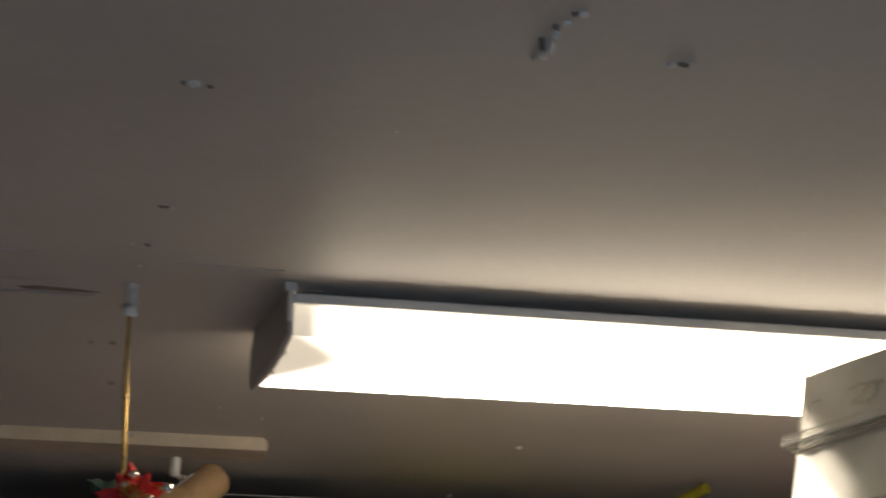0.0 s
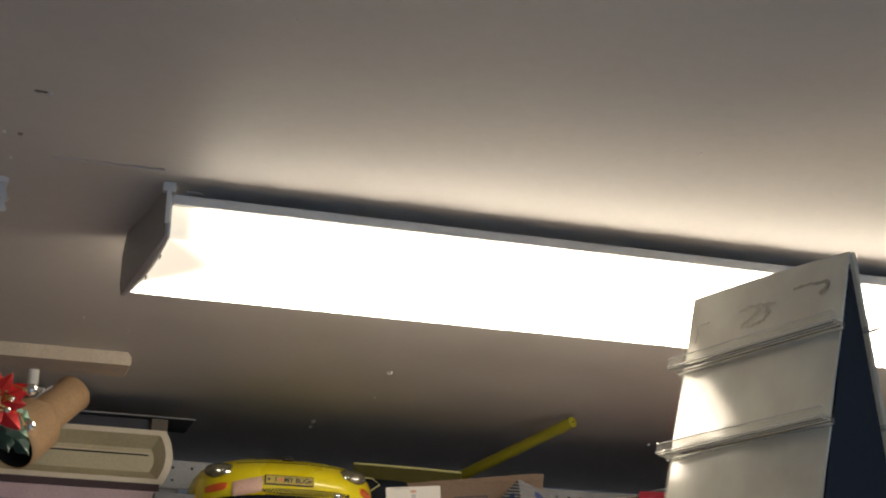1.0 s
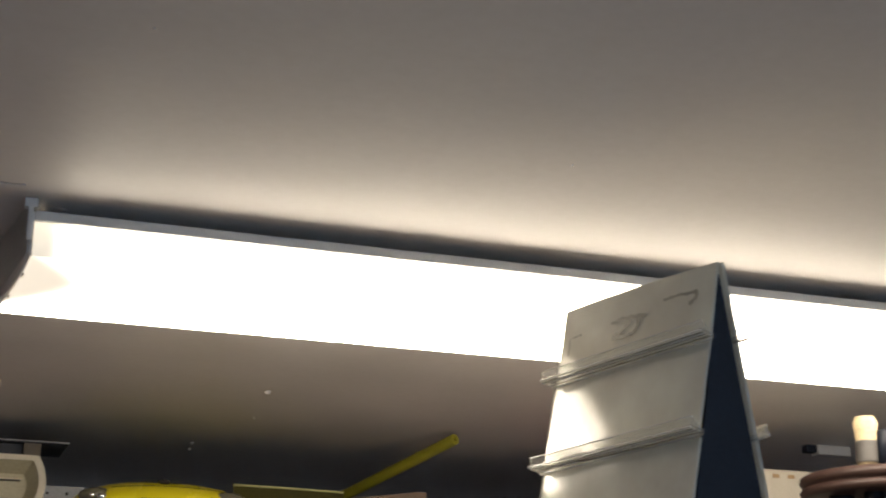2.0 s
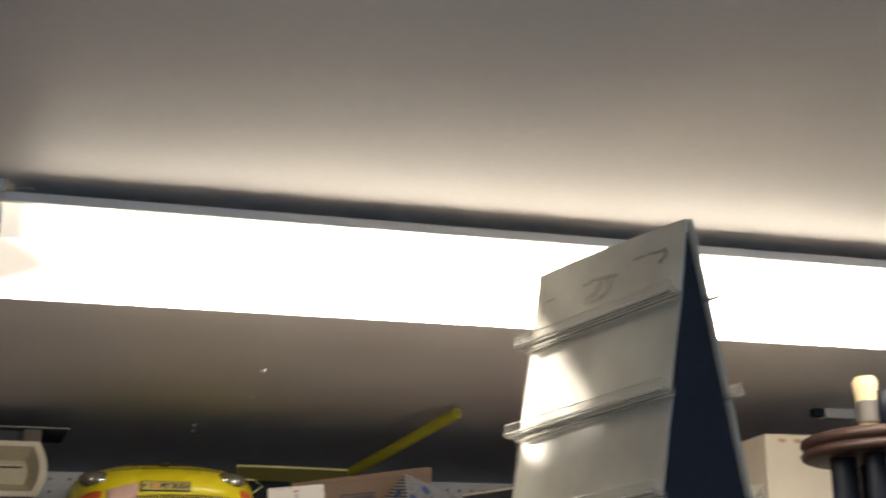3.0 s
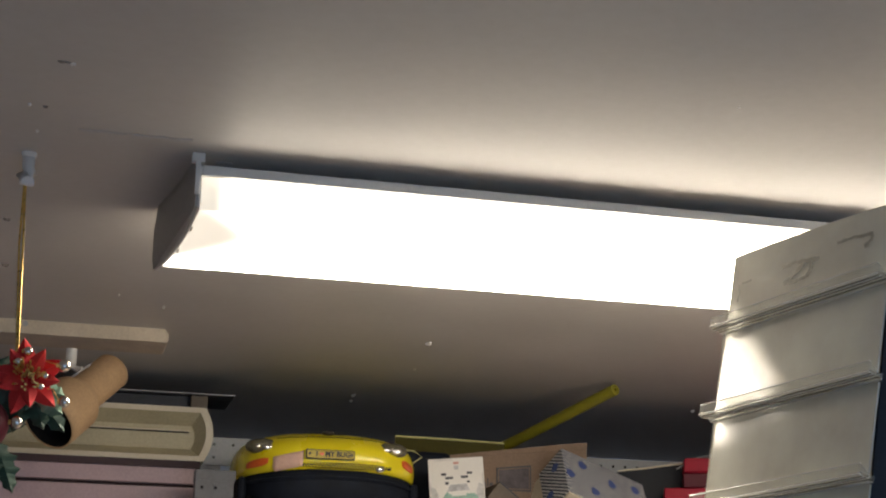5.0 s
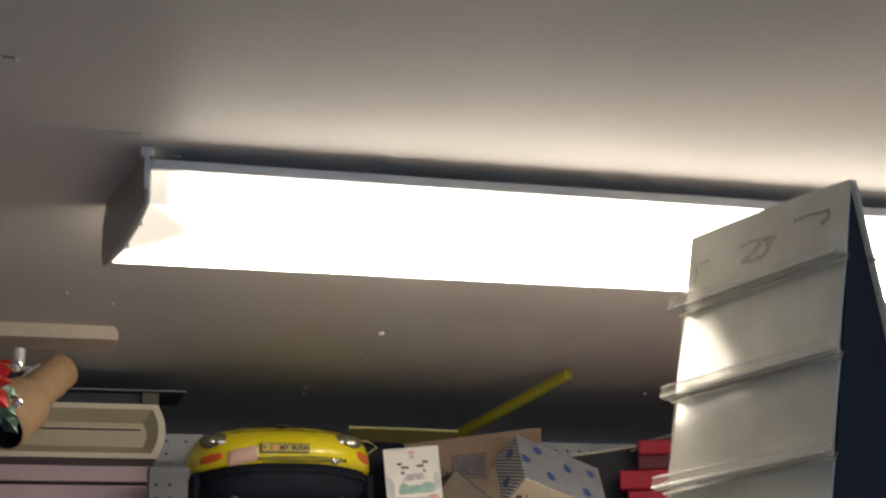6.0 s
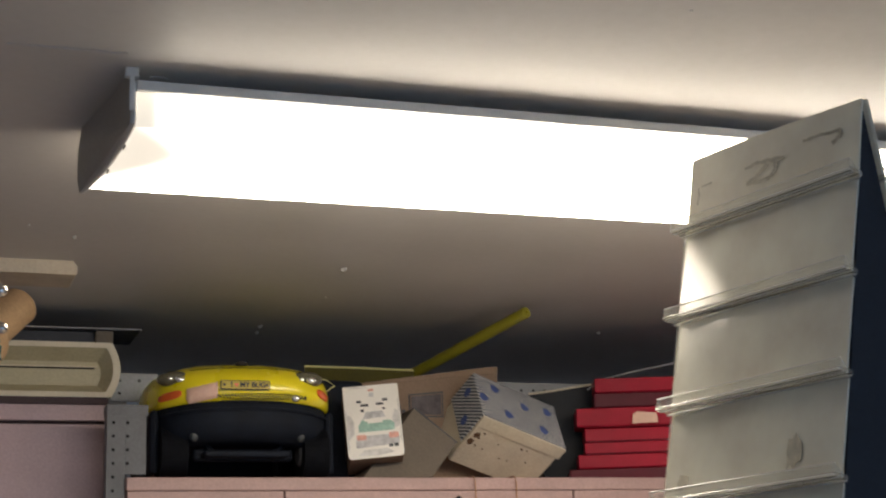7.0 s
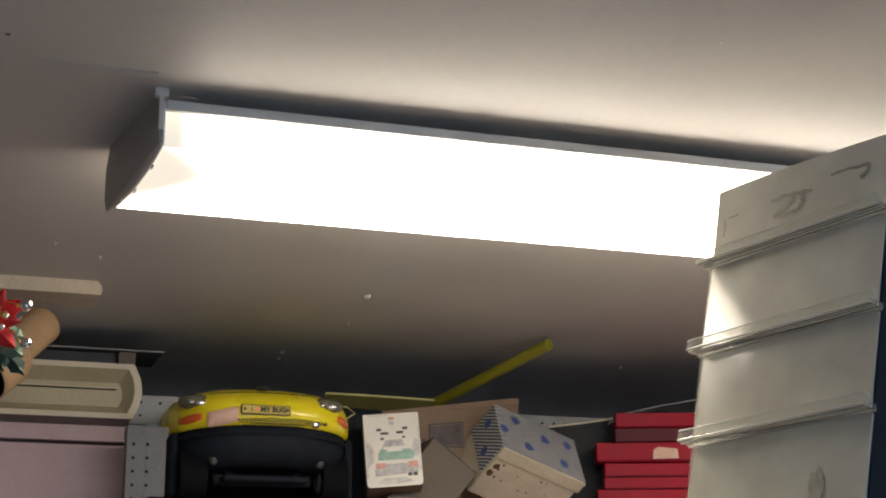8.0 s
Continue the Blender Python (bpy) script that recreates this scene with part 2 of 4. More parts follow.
def mesh_of(name, bm, material, smooth=False):
    me = bpy.data.meshes.new(name)
    bmesh.ops.recalc_face_normals(bm, faces=bm.faces[:])
    bm.to_mesh(me)
    bm.free()
    me.materials.append(material)
    if smooth:
        for p in me.polygons:
            p.use_smooth = True
    return me


def part(name, bm, material, parent=None, label="", smooth=False, m=None):
    ob = new(name, mesh_of(name, bm, material, smooth))
    if parent:
        ob.parent = parent
    if m:
        ob.matrix_basis = m
    return tagged(ob, label)


def solid(name, bm, material, label, category, group="", kind="", smooth=False, m=None):
    ob = part(name, bm, material, None, label, smooth, m)
    return tagged(ob, label, category, group, kind)


def box(x0, x1, y0, y1, z0, z1, bevel=0.0, bm=None, seg=2):
    own = bmesh.new()
    bmesh.ops.create_cube(own, size=1)
    for v in own.verts:
        v.co = Vector(((x0 + x1) / 2 + v.co.x * (x1 - x0), (y0 + y1) / 2 + v.co.y * (y1 - y0), (z0 + z1) / 2 + v.co.z * (z1 - z0)))
    if bevel:
        bmesh.ops.bevel(own, geom=own.edges[:], offset=bevel, segments=seg, affect="EDGES", profile=0.5)
    return own if bm is None else join(bm, own)


def join(bm, other):
    me = bpy.data.meshes.new("tmp")
    other.to_mesh(me)
    other.free()
    bm.from_mesh(me)
    bpy.data.meshes.remove(me)
    return bm


def cyl(a, b, r, r2=None, seg=20, cap=True):
    a, b = Vector(a), Vector(b)
    bm = bmesh.new()
    bmesh.ops.create_cone(bm, cap_ends=cap, segments=seg, radius1=r, radius2=r if r2 is None else r2, depth=(b - a).length)
    bm.transform(Matrix.Translation((a + b) / 2) @ (b - a).to_track_quat("Z", "Y").to_matrix().to_4x4())
    return bm


def lathe(profile, seg=32):
    """Turns (radius, height) pairs round the z axis; the ends close where the radius is zero."""
    bm = bmesh.new()
    rings = []
    for r, z in profile:
        if r < 1e-6:
            rings.append([bm.verts.new((0, 0, z))])
        else:
            rings.append([bm.verts.new((r * math.cos(2 * math.pi * k / seg), r * math.sin(2 * math.pi * k / seg), z)) for k in range(seg)])
    for a, b in zip(rings, rings[1:]):
        for k in range(seg):
            q = [a[k % len(a)], a[(k + 1) % len(a)], b[(k + 1) % len(b)], b[k % len(b)]]
            q = list(dict.fromkeys(q))
            if len(q) > 2:
                bm.faces.new(q)
    return bm


def tube(points, r, seg=8):
    """A round wire through the points."""
    bm = bmesh.new()
    pts = [Vector(p) for p in points]
    rings = []
    for i, p in enumerate(pts):
        d = (pts[min(i + 1, len(pts) - 1)] - pts[max(i - 1, 0)]).normalized()
        s = d.cross(Vector((0, 0, 1)) if abs(d.z) < 0.9 else Vector((0, 1, 0))).normalized()
        u = s.cross(d)
        rings.append([bm.verts.new(p + r * (s * math.cos(2 * math.pi * k / seg) + u * math.sin(2 * math.pi * k / seg))) for k in range(seg)])
    for a, b in zip(rings, rings[1:]):
        for k in range(seg):
            bm.faces.new((a[k], a[(k + 1) % seg], b[(k + 1) % seg], b[k]))
    bm.faces.new(rings[0][::-1])
    bm.faces.new(rings[-1])
    return bm


def prism(outline, depth, axis="y"):
    """A plate with the given outline, of the given depth. axis y: outline in x, z; axis z: outline in x, y; axis x: outline in y, z."""
    bm = bmesh.new()
    def at(p, d):
        return {"y": (p[0], d, p[1]), "z": (p[0], p[1], d), "x": (d, p[0], p[1])}[axis]
    lo = [bm.verts.new(at(p, 0)) for p in outline]
    hi = [bm.verts.new(at(p, depth)) for p in outline]
    bm.faces.new(lo[::-1])
    bm.faces.new(hi)
    n = len(outline)
    for k in range(n):
        bm.faces.new((lo[k], lo[(k + 1) % n], hi[(k + 1) % n], hi[k]))
    return bm


def ball(c, r, seg=14, scale=(1, 1, 1)):
    bm = bmesh.new()
    bmesh.ops.create_uvsphere(bm, u_segments=seg, v_segments=max(6, seg // 2 + 1), radius=r)
    bm.transform(Matrix.Translation(c) @ Matrix.Diagonal((*scale, 1)))
    return bm


def words(text, size, depth, material, parent, name, m, label=""):
    """Flat lettering as a mesh, centred on m, facing its -y after m stands it up."""
    cu = bpy.data.curves.new(name, "FONT")
    cu.body, cu.size, cu.extrude, cu.offset = text, size, depth, size * 0.03
    cu.align_x, cu.align_y = "CENTER", "CENTER"
    tmp = bpy.data.objects.new("tmp", cu)
    me = bpy.data.meshes.new_from_object(tmp)
    bpy.data.objects.remove(tmp)
    me.materials.append(material)
    ob = new(name, me)
    ob.parent = parent
    ob.matrix_basis = m
    return tagged(ob, label)


# ---- room ----
X0, X1, YB, YF = -1.5, 2.7, -1.9, 3.62
solid("floor", box(X0, X1, YB, YF, -0.1, 0), M_FLOOR, "grey concrete floor of a storage room", "floor", kind="structure")
solid("wall_north", box(X0 - 0.1, X1 + 0.1, YF, YF + 0.1, -0.1, CEIL + 0.1), M_WALL_BLUE, "back wall behind the cabinets, blue to bounce cool light", "wall", kind="structure")
# the wall behind the camera has an unseen opening, added to let cool fill light in
bm = box(X0 - 0.1, -0.4, YB - 0.1, YB, -0.1, CEIL + 0.1)
join(bm, box(1.9, X1 + 0.1, YB - 0.1, YB, -0.1, CEIL + 0.1))
join(bm, box(-0.4, 1.9, YB - 0.1, YB, 2.08, CEIL + 0.1))
solid("wall_south", bm, M_WALL, "plain wall with an unseen opening added for cool fill light", "wall", kind="structure")
solid("wall_west", box(X0 - 0.1, X0, YB, YF, -0.1, CEIL + 0.1), M_WALL_PALE, "plain side wall out of view, paler to bounce light", "wall", kind="structure")
solid("wall_east", box(X1, X1 + 0.1, YB, YF, -0.1, CEIL + 0.1), M_WALL, "plain painted side wall", "wall", kind="structure")
# Two ceiling boards meet at a shallow step beside the lamp.
ceil_bm = box(X0, X1, YB, 1.322, CEIL, CEIL + 0.1)
join(ceil_bm, box(X0, X1, 1.325, YF, CEIL + 0.0015, CEIL + 0.1))
solid("ceiling", ceil_bm, M_CEIL, "grey-white painted board ceiling with scars and screw marks", "ceiling", kind="structure")


# ---- ceiling lamp ----
def ceiling_lamp():
    L, W, Y0 = LAMP_L, LAMP_W, 1.247
    lamp = thing("ceiling_light", pose(0, Y0, CEIL), "long lit fluorescent ceiling light with prismatic wrap diffuser", "ceiling light")
    part("housing", box(0.01, L - 0.01, 0.045, W - 0.045, -0.022, 0, 0.002), M_METAL_WHITE, lamp)
    steps = [W * k / 12 for k in range(13)]

    def across(name, rows, material, label="", inset=0.001, thick=0.0):
        """A sheet that runs the lamp's length through (y, z) rows, flaring out at both ends."""
        bm = bmesh.new()
        lines = []
        for y, z in rows:
            f = lamp_flare(y) - inset
            xs = [-f, 0.02, 0.05, 0.1, 0.2, L / 2, L - 0.2, L - 0.1, L - 0.05, L - 0.02, L + f]
            lines.append([bm.verts.new((x, y, z)) for x in xs])
        for a, b in zip(lines, lines[1:]):
            for k in range(len(a) - 1):
                bm.faces.new((a[k], a[k + 1], b[k + 1], b[k]))
        if thick:
            geo = bmesh.ops.extrude_face_region(bm, geom=bm.faces[:])
            for v in geo["geom"]:
                if isinstance(v, bmesh.types.BMVert):
                    v.co.z += thick
        return part(name, bm, material, lamp, label)

    across("tray", [(y, -0.0205) for y in [0.003] + steps[1:-1] + [W - 0.003]], M_METAL_WHITE, "white enamelled tray with folded lip", 0.002, 0.003)
    part("lip", box(0.004, L - 0.004, -0.0045, 0.004, -0.0295, -0.0165, 0.0012), M_METAL_WHITE, lamp)
    part("lip", box(-0.024, L + 0.024, W - 0.004, W + 0.0015, -0.029, -0.0165, 0.0012), M_METAL_WHITE, lamp)
    # diffuser: near wall, bowed bottom and far wall, each emitting by itself with no tubes behind
    yn, yf, zt, zn, zf = 0.020, W - 0.010, -0.0210, -0.068, -0.085
    across("diffuser", [(yn + (yf - yn) * k / 12, zn + (zf - zn) * k / 12 - 0.004 * math.sin(math.pi * k / 12)) for k in range(13)], M_LENS, "glowing prismatic diffuser")
    across("diffuser_side", [(yn, zt + (zn - zt) * k / 4) for k in range(5)], M_LENS_SIDE)
    across("diffuser_side", [(yf, zt + (zf - zt) * k / 4) for k in range(5)], M_LENS_FAR)
    # end plates: the outline of the section, flaring outwards towards the far side
    under = [(W * k / 12, -0.071 - 0.018 * k / 12 - 0.004 * math.sin(math.pi * k / 12)) for k in range(13)]
    for x, s in ((0.0, -1), (L, 1)):
        pl = prism([(0.0, -0.012)] + under + [(W + 0.010, -0.07), (W + 0.010, -0.03), (W - 0.004, 0.001), (0.12, 0.001), (0.02, 0.001)], 0.003, "x")
        for v in pl.verts:
            v.co.x = x + s * (v.co.x + lamp_flare(v.co.y))
        plate = part("end_plate", pl, M_METAL_SHADE, lamp, "enamelled end plate, greyed for its shaded outer face")
        part("folded_rim", tube([(x + s * (lamp_flare(y) - 0.002), y, z + 0.001) for y, z in [(0.001, -0.018), (0.0, -0.045)] + under], 0.0020, 6), M_METAL_WHITE, plate)
        for k in (3, 7):
            y, z = under[k]
            part("notch", box(x + s * (lamp_flare(y) - 0.0045) - 0.001, x + s * (lamp_flare(y) - 0.0045) + 0.001, y, y + 0.016, z - 0.0015, z + 0.0004), M_GREY, plate)
        part("clip", box(x - 0.006 + s * 0.004, x + 0.010 + s * 0.004, -0.005, 0.006, -0.013, -0.001, 0.001), M_METAL_WHITE, lamp)
        part("clip_tongue", box(x - 0.002 + s * 0.003, x + 0.004 + s * 0.003, -0.005, -0.002, -0.055, -0.012, 0.0008), M_METAL_WHITE, lamp)
    part("wire_loop", tube([(0.02 + 0.02 * k / 8, 0.0 - 0.004 * math.sin(math.pi * k / 8), -0.011) for k in range(9)], 0.0009, 6), M_GREY, lamp)


ceiling_lamp()


# ---- bench and display rack ----
def bench():
    b = thing("workbench", pose(0.95, 1.1, 0), "plain wooden workbench under the display stand", "workbench")
    part("top", box(-0.75, 0.85, -0.62, 0.65, 0.91, 0.95, 0.004), M_WOOD_PALE, b)
    for x in (-0.7, 0.78):
        for y in (-0.56, 0.59):
            part("leg", box(x - 0.03, x + 0.03, y - 0.03, y + 0.03, 0, 0.91, 0.003), M_WOOD_PALE, b)


bench()


# the ledges' spacing down the face, the lean of the sheet between them and its bow across
FIRST, PITCH, LEAN, BOW = 0.083, 0.0965, 0.035, 0.003


def display_rack():
    top, base = 2.2255, 0.95
    # local: s across the face (0 near end, 1 far end), d metres down the face
    near, far = Vector((0.625, 0.684, top)), Vector((0.564, 0.917, top))
    fall = Vector((-0.158, 0.0, -1.0))          # front face, per metre of height
    back = Vector((0.175, 0.03, -1.0))          # rear face
    rack = thing("display_rack", Matrix.Translation((0.6, 0.8, base)), "tall double-sided display stand with clear ledges, dusty white plastic", "display rack")
    off = Vector((-0.6, -0.8, -base))
    H = top - base
    out = (far - near).cross(fall).normalized()
    if out.x > 0:
        out = -out
    def slab(a, b, down, thick, n):
        bm = bmesh.new()
        q = [a, b, b + down, a + down]
        f = [bm.verts.new(p + off) for p in q]
        g = [bm.verts.new(p + off - n * thick) for p in q]
        bm.faces.new(f)
        bm.faces.new(g[::-1])
        for k in range(4):
            bm.faces.new((f[k], g[k], g[(k + 1) % 4], f[(k + 1) % 4]))
        bmesh.ops.bevel(bm, geom=bm.edges[:], offset=0.0012, segments=2, affect="EDGES")
        return bm
    # the front sheet bows outwards across its width, and each bay leans out a little towards the ledge below it
    def lean(s, d):
        return BOW * 4 * s * (1 - s) + (LEAN * ((d - FIRST) % PITCH) if d > FIRST else 0.0)
    cuts = [0.0, FIRST] + [FIRST + PITCH * (k + 1) for k in range(12) if FIRST + PITCH * (k + 1) < H] + [H]
    for top_cut, low_cut in zip(cuts, cuts[1:]):
        bm = bmesh.new()
        rows = [[bm.verts.new(near.lerp(far, k / 16) + fall * d + out * lean(k / 16, d) + off) for k in range(17)] for d in (top_cut + 0.0004, low_cut - 0.0004)]
        for k in range(16):
            bm.faces.new((rows[0][k], rows[0][k + 1], rows[1][k + 1], rows[1][k]))
        geo = bmesh.ops.extrude_face_region(bm, geom=bm.faces[:])
        for v in geo["geom"]:
            if isinstance(v, bmesh.types.BMVert):
                v.co -= out * 0.0022
        part("front_panel", bm, M_RACK, rack, "glossy dusty white panel with glue marks")
    outb = -(far - near).cross(back).normalized()
    if outb.x < 0:
        outb = -outb
    part("rear_panel", slab(near + Vector((0.008, 0, 0)), far + Vector((0.008, 0, 0)), back * H, 0.004, outb), M_RACK, rack)
    # dark boards close both ends of the wedge
    ax = (far - near).normalized()
    for p, s in ((near, 1), (far, -1)):
        a = p + ax * 0.004 * s
        tri = [a + Vector((0.004, 0, -0.012)), a + fall * H + Vector((0.006, 0, 0)), a + back * H + Vector((0.002, 0, 0))]
        bm = bmesh.new()
        f = [bm.verts.new(q + off) for q in tri]
        g = [bm.verts.new(q + off + ax * 0.003 * s) for q in tri]
        bm.faces.new(f)
        bm.faces.new(g)
        for k in range(3):
            bm.faces.new((f[k], f[(k + 1) % 3], g[(k + 1) % 3], g[k]))
        part("side_board", bm, M_RACK_SIDE, rack, "dark navy side board")
    for p in (far,):
        part("edge_strip", tube([p + off + out * 0.001, p + fall * H + off + out * 0.001], 0.0026, 8), M_ACRYL, rack, "clear plastic edge strip")
    # ledges: a clear L with a ridge, a little wider than the panel
    def ledge(drop, face_down, n, reach, lip):
        a = near + face_down * (drop - 0.006) - ax * 0.006
        b = far + face_down * drop + ax * 0.005
        dn = face_down.normalized()
        bm = bmesh.new()
        prof = [(0.0005, 0.0), (0.0005, 0.006), (0.0025, 0.006), (0.0025, 0.0035), (reach - 0.0025, 0.0035), (reach - 0.0025, -lip + 0.001), (reach - 0.0015, -lip), (reach, -lip + 0.001), (reach, 0.0015), (reach - 0.0015, 0.0)]
        ra = [bm.verts.new(a + n * u + dn * v + off) for u, v in prof]
        rb = [bm.verts.new(b + n * u + dn * v + off) for u, v in prof]
        k = len(prof)
        for i in range(k):
            bm.faces.new((ra[i], ra[(i + 1) % k], rb[(i + 1) % k], rb[i]))
        bm.faces.new(ra[::-1])
        bm.faces.new(rb)
        return bm
    def rim(drop, face_down, n, u, v, r):
        dn = face_down.normalized()
        a = near + face_down * (drop - 0.006) - ax * 0.0062
        b = far + face_down * drop + ax * 0.0052
        return tube([a + n * u + dn * v + off, b + n * u + dn * v + off], r, 6)
    for k in range(11):
        drop = FIRST + k * PITCH
        for face_down, n in ((fall, out), (back, outb)):
            bar = part("ledge", ledge(drop, face_down, n, 0.020, 0.0085), M_ACRYL, rack, "clear acrylic ledge")
            # Pale and dark strands draw the parallel lines along each ledge.
            for u, v, r in ((0.0188, -0.0083, 0.0008), (0.0192, 0.0022, 0.0010), (0.0030, 0.0058, 0.0008), (0.0140, 0.0038, 0.0008)):
                part("rim", rim(drop, face_down, n, u, v, r), M_ACRYL_RIM, bar, "pale strand along the ledge")
            for u, v in ((0.0165, 0.0040), (0.0120, 0.0040), (0.0060, 0.0042)):
                part("groove", rim(drop, face_down, n, u, v, 0.0008), M_ACRYL_GROOVE, bar, "dark strand along the ledge")
    # glue scars and smudges on the front
    def on_face(s, d):
        return near.lerp(far, s) + fall * d + out * (0.0008 + lean(s, d)) + off
    rnd = random.Random(4)
    def blot(cs, cd, ws, wd, name="glue_mark", n=14):
        bm = bmesh.new()
        vs = []
        for i in range(n):
            a = 2 * math.pi * i / n
            r = 0.65 + 0.5 * rnd.random()
            vs.append(bm.verts.new(on_face(cs + ws * r * math.cos(a), cd + wd * r * math.sin(a))))
        bm.faces.new(vs)
        part(name, bm, M_STAIN, rack)
    def plate(name, s0, s1, d0, d1, lift, material):
        bm = bmesh.new()
        q = [on_face(s0, d0), on_face(s1, d0), on_face(s1, d1), on_face(s0, d1)]
        f = [bm.verts.new(p + out * lift) for p in q]
        g = [bm.verts.new(p + out * (lift - 0.0008)) for p in q]
        bm.faces.new(f)
        bm.faces.new(g[::-1])
        for k in range(4):
            bm.faces.new((f[k], g[k], g[(k + 1) % 4], f[(k + 1) % 4]))
        part(name, bm, material, rack)
    # Pale card with red bars where the panel shows a red patch.
    plate("red_barred_card", 0.30, 0.80, 0.392, 0.452, 0.0015, M_WHITE_CARD)
    for k in range(5):
        plate("print_bar", 0.36 + 0.03 * (k % 2), 0.52 + 0.05 * (k % 3), 0.396 + 0.011 * k, 0.402 + 0.011 * k, 0.0022, M_REDPRINT)
    # smeared strokes of old glue near the top edge
    for pts, w in (([(0.64, 0.034), (0.56, 0.032), (0.48, 0.034), (0.40, 0.036)], 0.0022), ([(0.50, 0.036), (0.55, 0.044), (0.62, 0.052)], 0.0024),
                   ([(0.46, 0.036), (0.45, 0.044), (0.47, 0.051)], 0.0028), ([(0.62, 0.051), (0.54, 0.053), (0.46, 0.051)], 0.0020),
                   ([(0.30, 0.026), (0.20, 0.025), (0.10, 0.027)], 0.0018), ([(0.10, 0.026), (0.10, 0.033), (0.14, 0.038)], 0.0022),
                   ([(0.94, 0.036), (0.93, 0.045), (0.94, 0.055)], 0.0012), ([(0.92, 0.036), (0.85, 0.035)], 0.0010)):
        bm = bmesh.new()
        left, right = [], []
        fine = [(pts[i][0] + (pts[i + 1][0] - pts[i][0]) * j / 5, pts[i][1] + (pts[i + 1][1] - pts[i][1]) * j / 5) for i in range(len(pts) - 1) for j in range(5)] + [pts[-1]]
        for i, (s, d) in enumerate(fine):
            q = fine[min(i + 1, len(fine) - 1)]
            o = fine[max(i - 1, 0)]
            ds, dd = (q[0] - o[0]) * 0.244, q[1] - o[1]
            ln = math.hypot(ds, dd) or 1
            ww = w * (0.5 + 0.9 * rnd.random())
            left.append(bm.verts.new(on_face(s - dd / ln * ww / 0.244, d + ds / ln * ww)))
            ww = w * (0.5 + 0.9 * rnd.random())
            right.append(bm.verts.new(on_face(s + dd / ln * ww / 0.244, d - ds / ln * ww)))
        for i in range(len(fine) - 1):
            bm.faces.new((left[i], left[i + 1], right[i + 1], right[i]))
        part("glue_mark", bm, M_STAIN, rack)
    blot(0.25, 0.34, 0.045, 0.018)
    blot(0.88, 0.355, 0.035, 0.010)


display_rack()


# ---- cabinets and steel shelving at the back ----
def wardrobe_pink():
    x0, x1, y, top = 0.1725, 2.35, 2.50, 2.030
    cab = thing("wardrobe", pose(x0, y, 0), "pink-framed built-in wardrobe with cream door panels", "wardrobe")
    w, d = x1 - x0, 0.62
    part("carcass", box(0, w, 0.022, d, 0.0, top - 0.026, 0.002), M_PINK, cab)
    part("top_board", box(0, w, 0.001, d, top - 0.026, top, 0.0025), M_PINK, cab, "pink top board with worn edge")
    edges = [0.0, 0.309, 0.93, 1.55, w]
    for a, b in zip(edges, edges[1:]):
        bm = box(a + 0.002, b - 0.002, 0.002, 0.022, 0.06, top - 0.0268, 0.0015)
        door = part("door", bm, M_PINK, cab)
        part("panel", box(a + 0.03, b - 0.006, -0.001, 0.004, 0.12, top - 0.048, 0.001), M_PANEL, door, "cream inset panel")
    return cab


wardrobe_pink()


def cupboard_mauve():
    y, top = 2.70, 2.199
    cab = thing("cupboard", pose(-0.95, y, 0), "mauve lacquered tall cupboard with dark gaps", "cupboard")
    w, d = 1.109, 0.5
    part("carcass", box(0.002, w - 0.002, 0.02, d, 0, top - 0.006, 0.001), M_MAUVE_SHADE, cab)
    part("drawer_front", box(0.0, w, 0.0, 0.02, top - 0.036, top - 0.002, 0.0025), M_MAUVE, cab)
    # Dark strip drawn where the gap under the tray is in shade.
    part("top_edge", box(-0.001, w + 0.001, -0.003, d, top - 0.003, top + 0.0125, 0.001), M_MAUVE_SHADE, cab, "dark strip for the shaded gap under the tray")
    part("door", box(0.0, w * 0.52, 0.0, 0.02, 0.05, top - 0.043, 0.0025), M_MAUVE, cab)
    part("door", box(w * 0.52 + 0.003, w, 0.0, 0.02, 0.05, top - 0.043, 0.0025), M_MAUVE, cab)
    part("side_panel", box(w - 0.001, w + 0.003, 0.02, d, 0, top - 0.006, 0.001), M_MAUVE, cab)


cupboard_mauve()


def holes(parent, pts, y, r=0.0032):
    for x, z in pts:
        # Dark discs laid on the steel stand for the shade in its holes.
        part("hole_disc", cyl((x, y, z), (x, y - 0.0006, z), r, seg=10), M_HOLE_SHADE, parent)


def steel_upright():
    up = thing("shelf_upright", pose(0.1345, 2.512, 0), "grey perforated steel shelf upright beside the cupboard", "shelf upright")
    L = box(0, 0.036, 0, 0.002, 0, 2.150, 0.0005)
    join(L, box(0.0, 0.002, 0.002, 0.036, 0, 2.150, 0.0005))
    part("angle", L, M_STEEL, up)
    # wide flange above the wardrobe's top, with a folded shelf edge over it
    part("flange", box(0.036, 0.076, 0.0005, 0.0025, 2.036, 2.150, 0.0005), M_STEEL, up)
    part("shelf_edge", box(0.0, 0.080, 0.004, 0.05, 2.150, 2.172, 0.001), M_STEEL, up)
    holes(up, [(0.013, 2.136 - 0.0262 * k) for k in range(9)], 0)
    holes(up, [(0.040, 2.136 - 0.0262 * k) for k in range(4)], 0)


steel_upright()


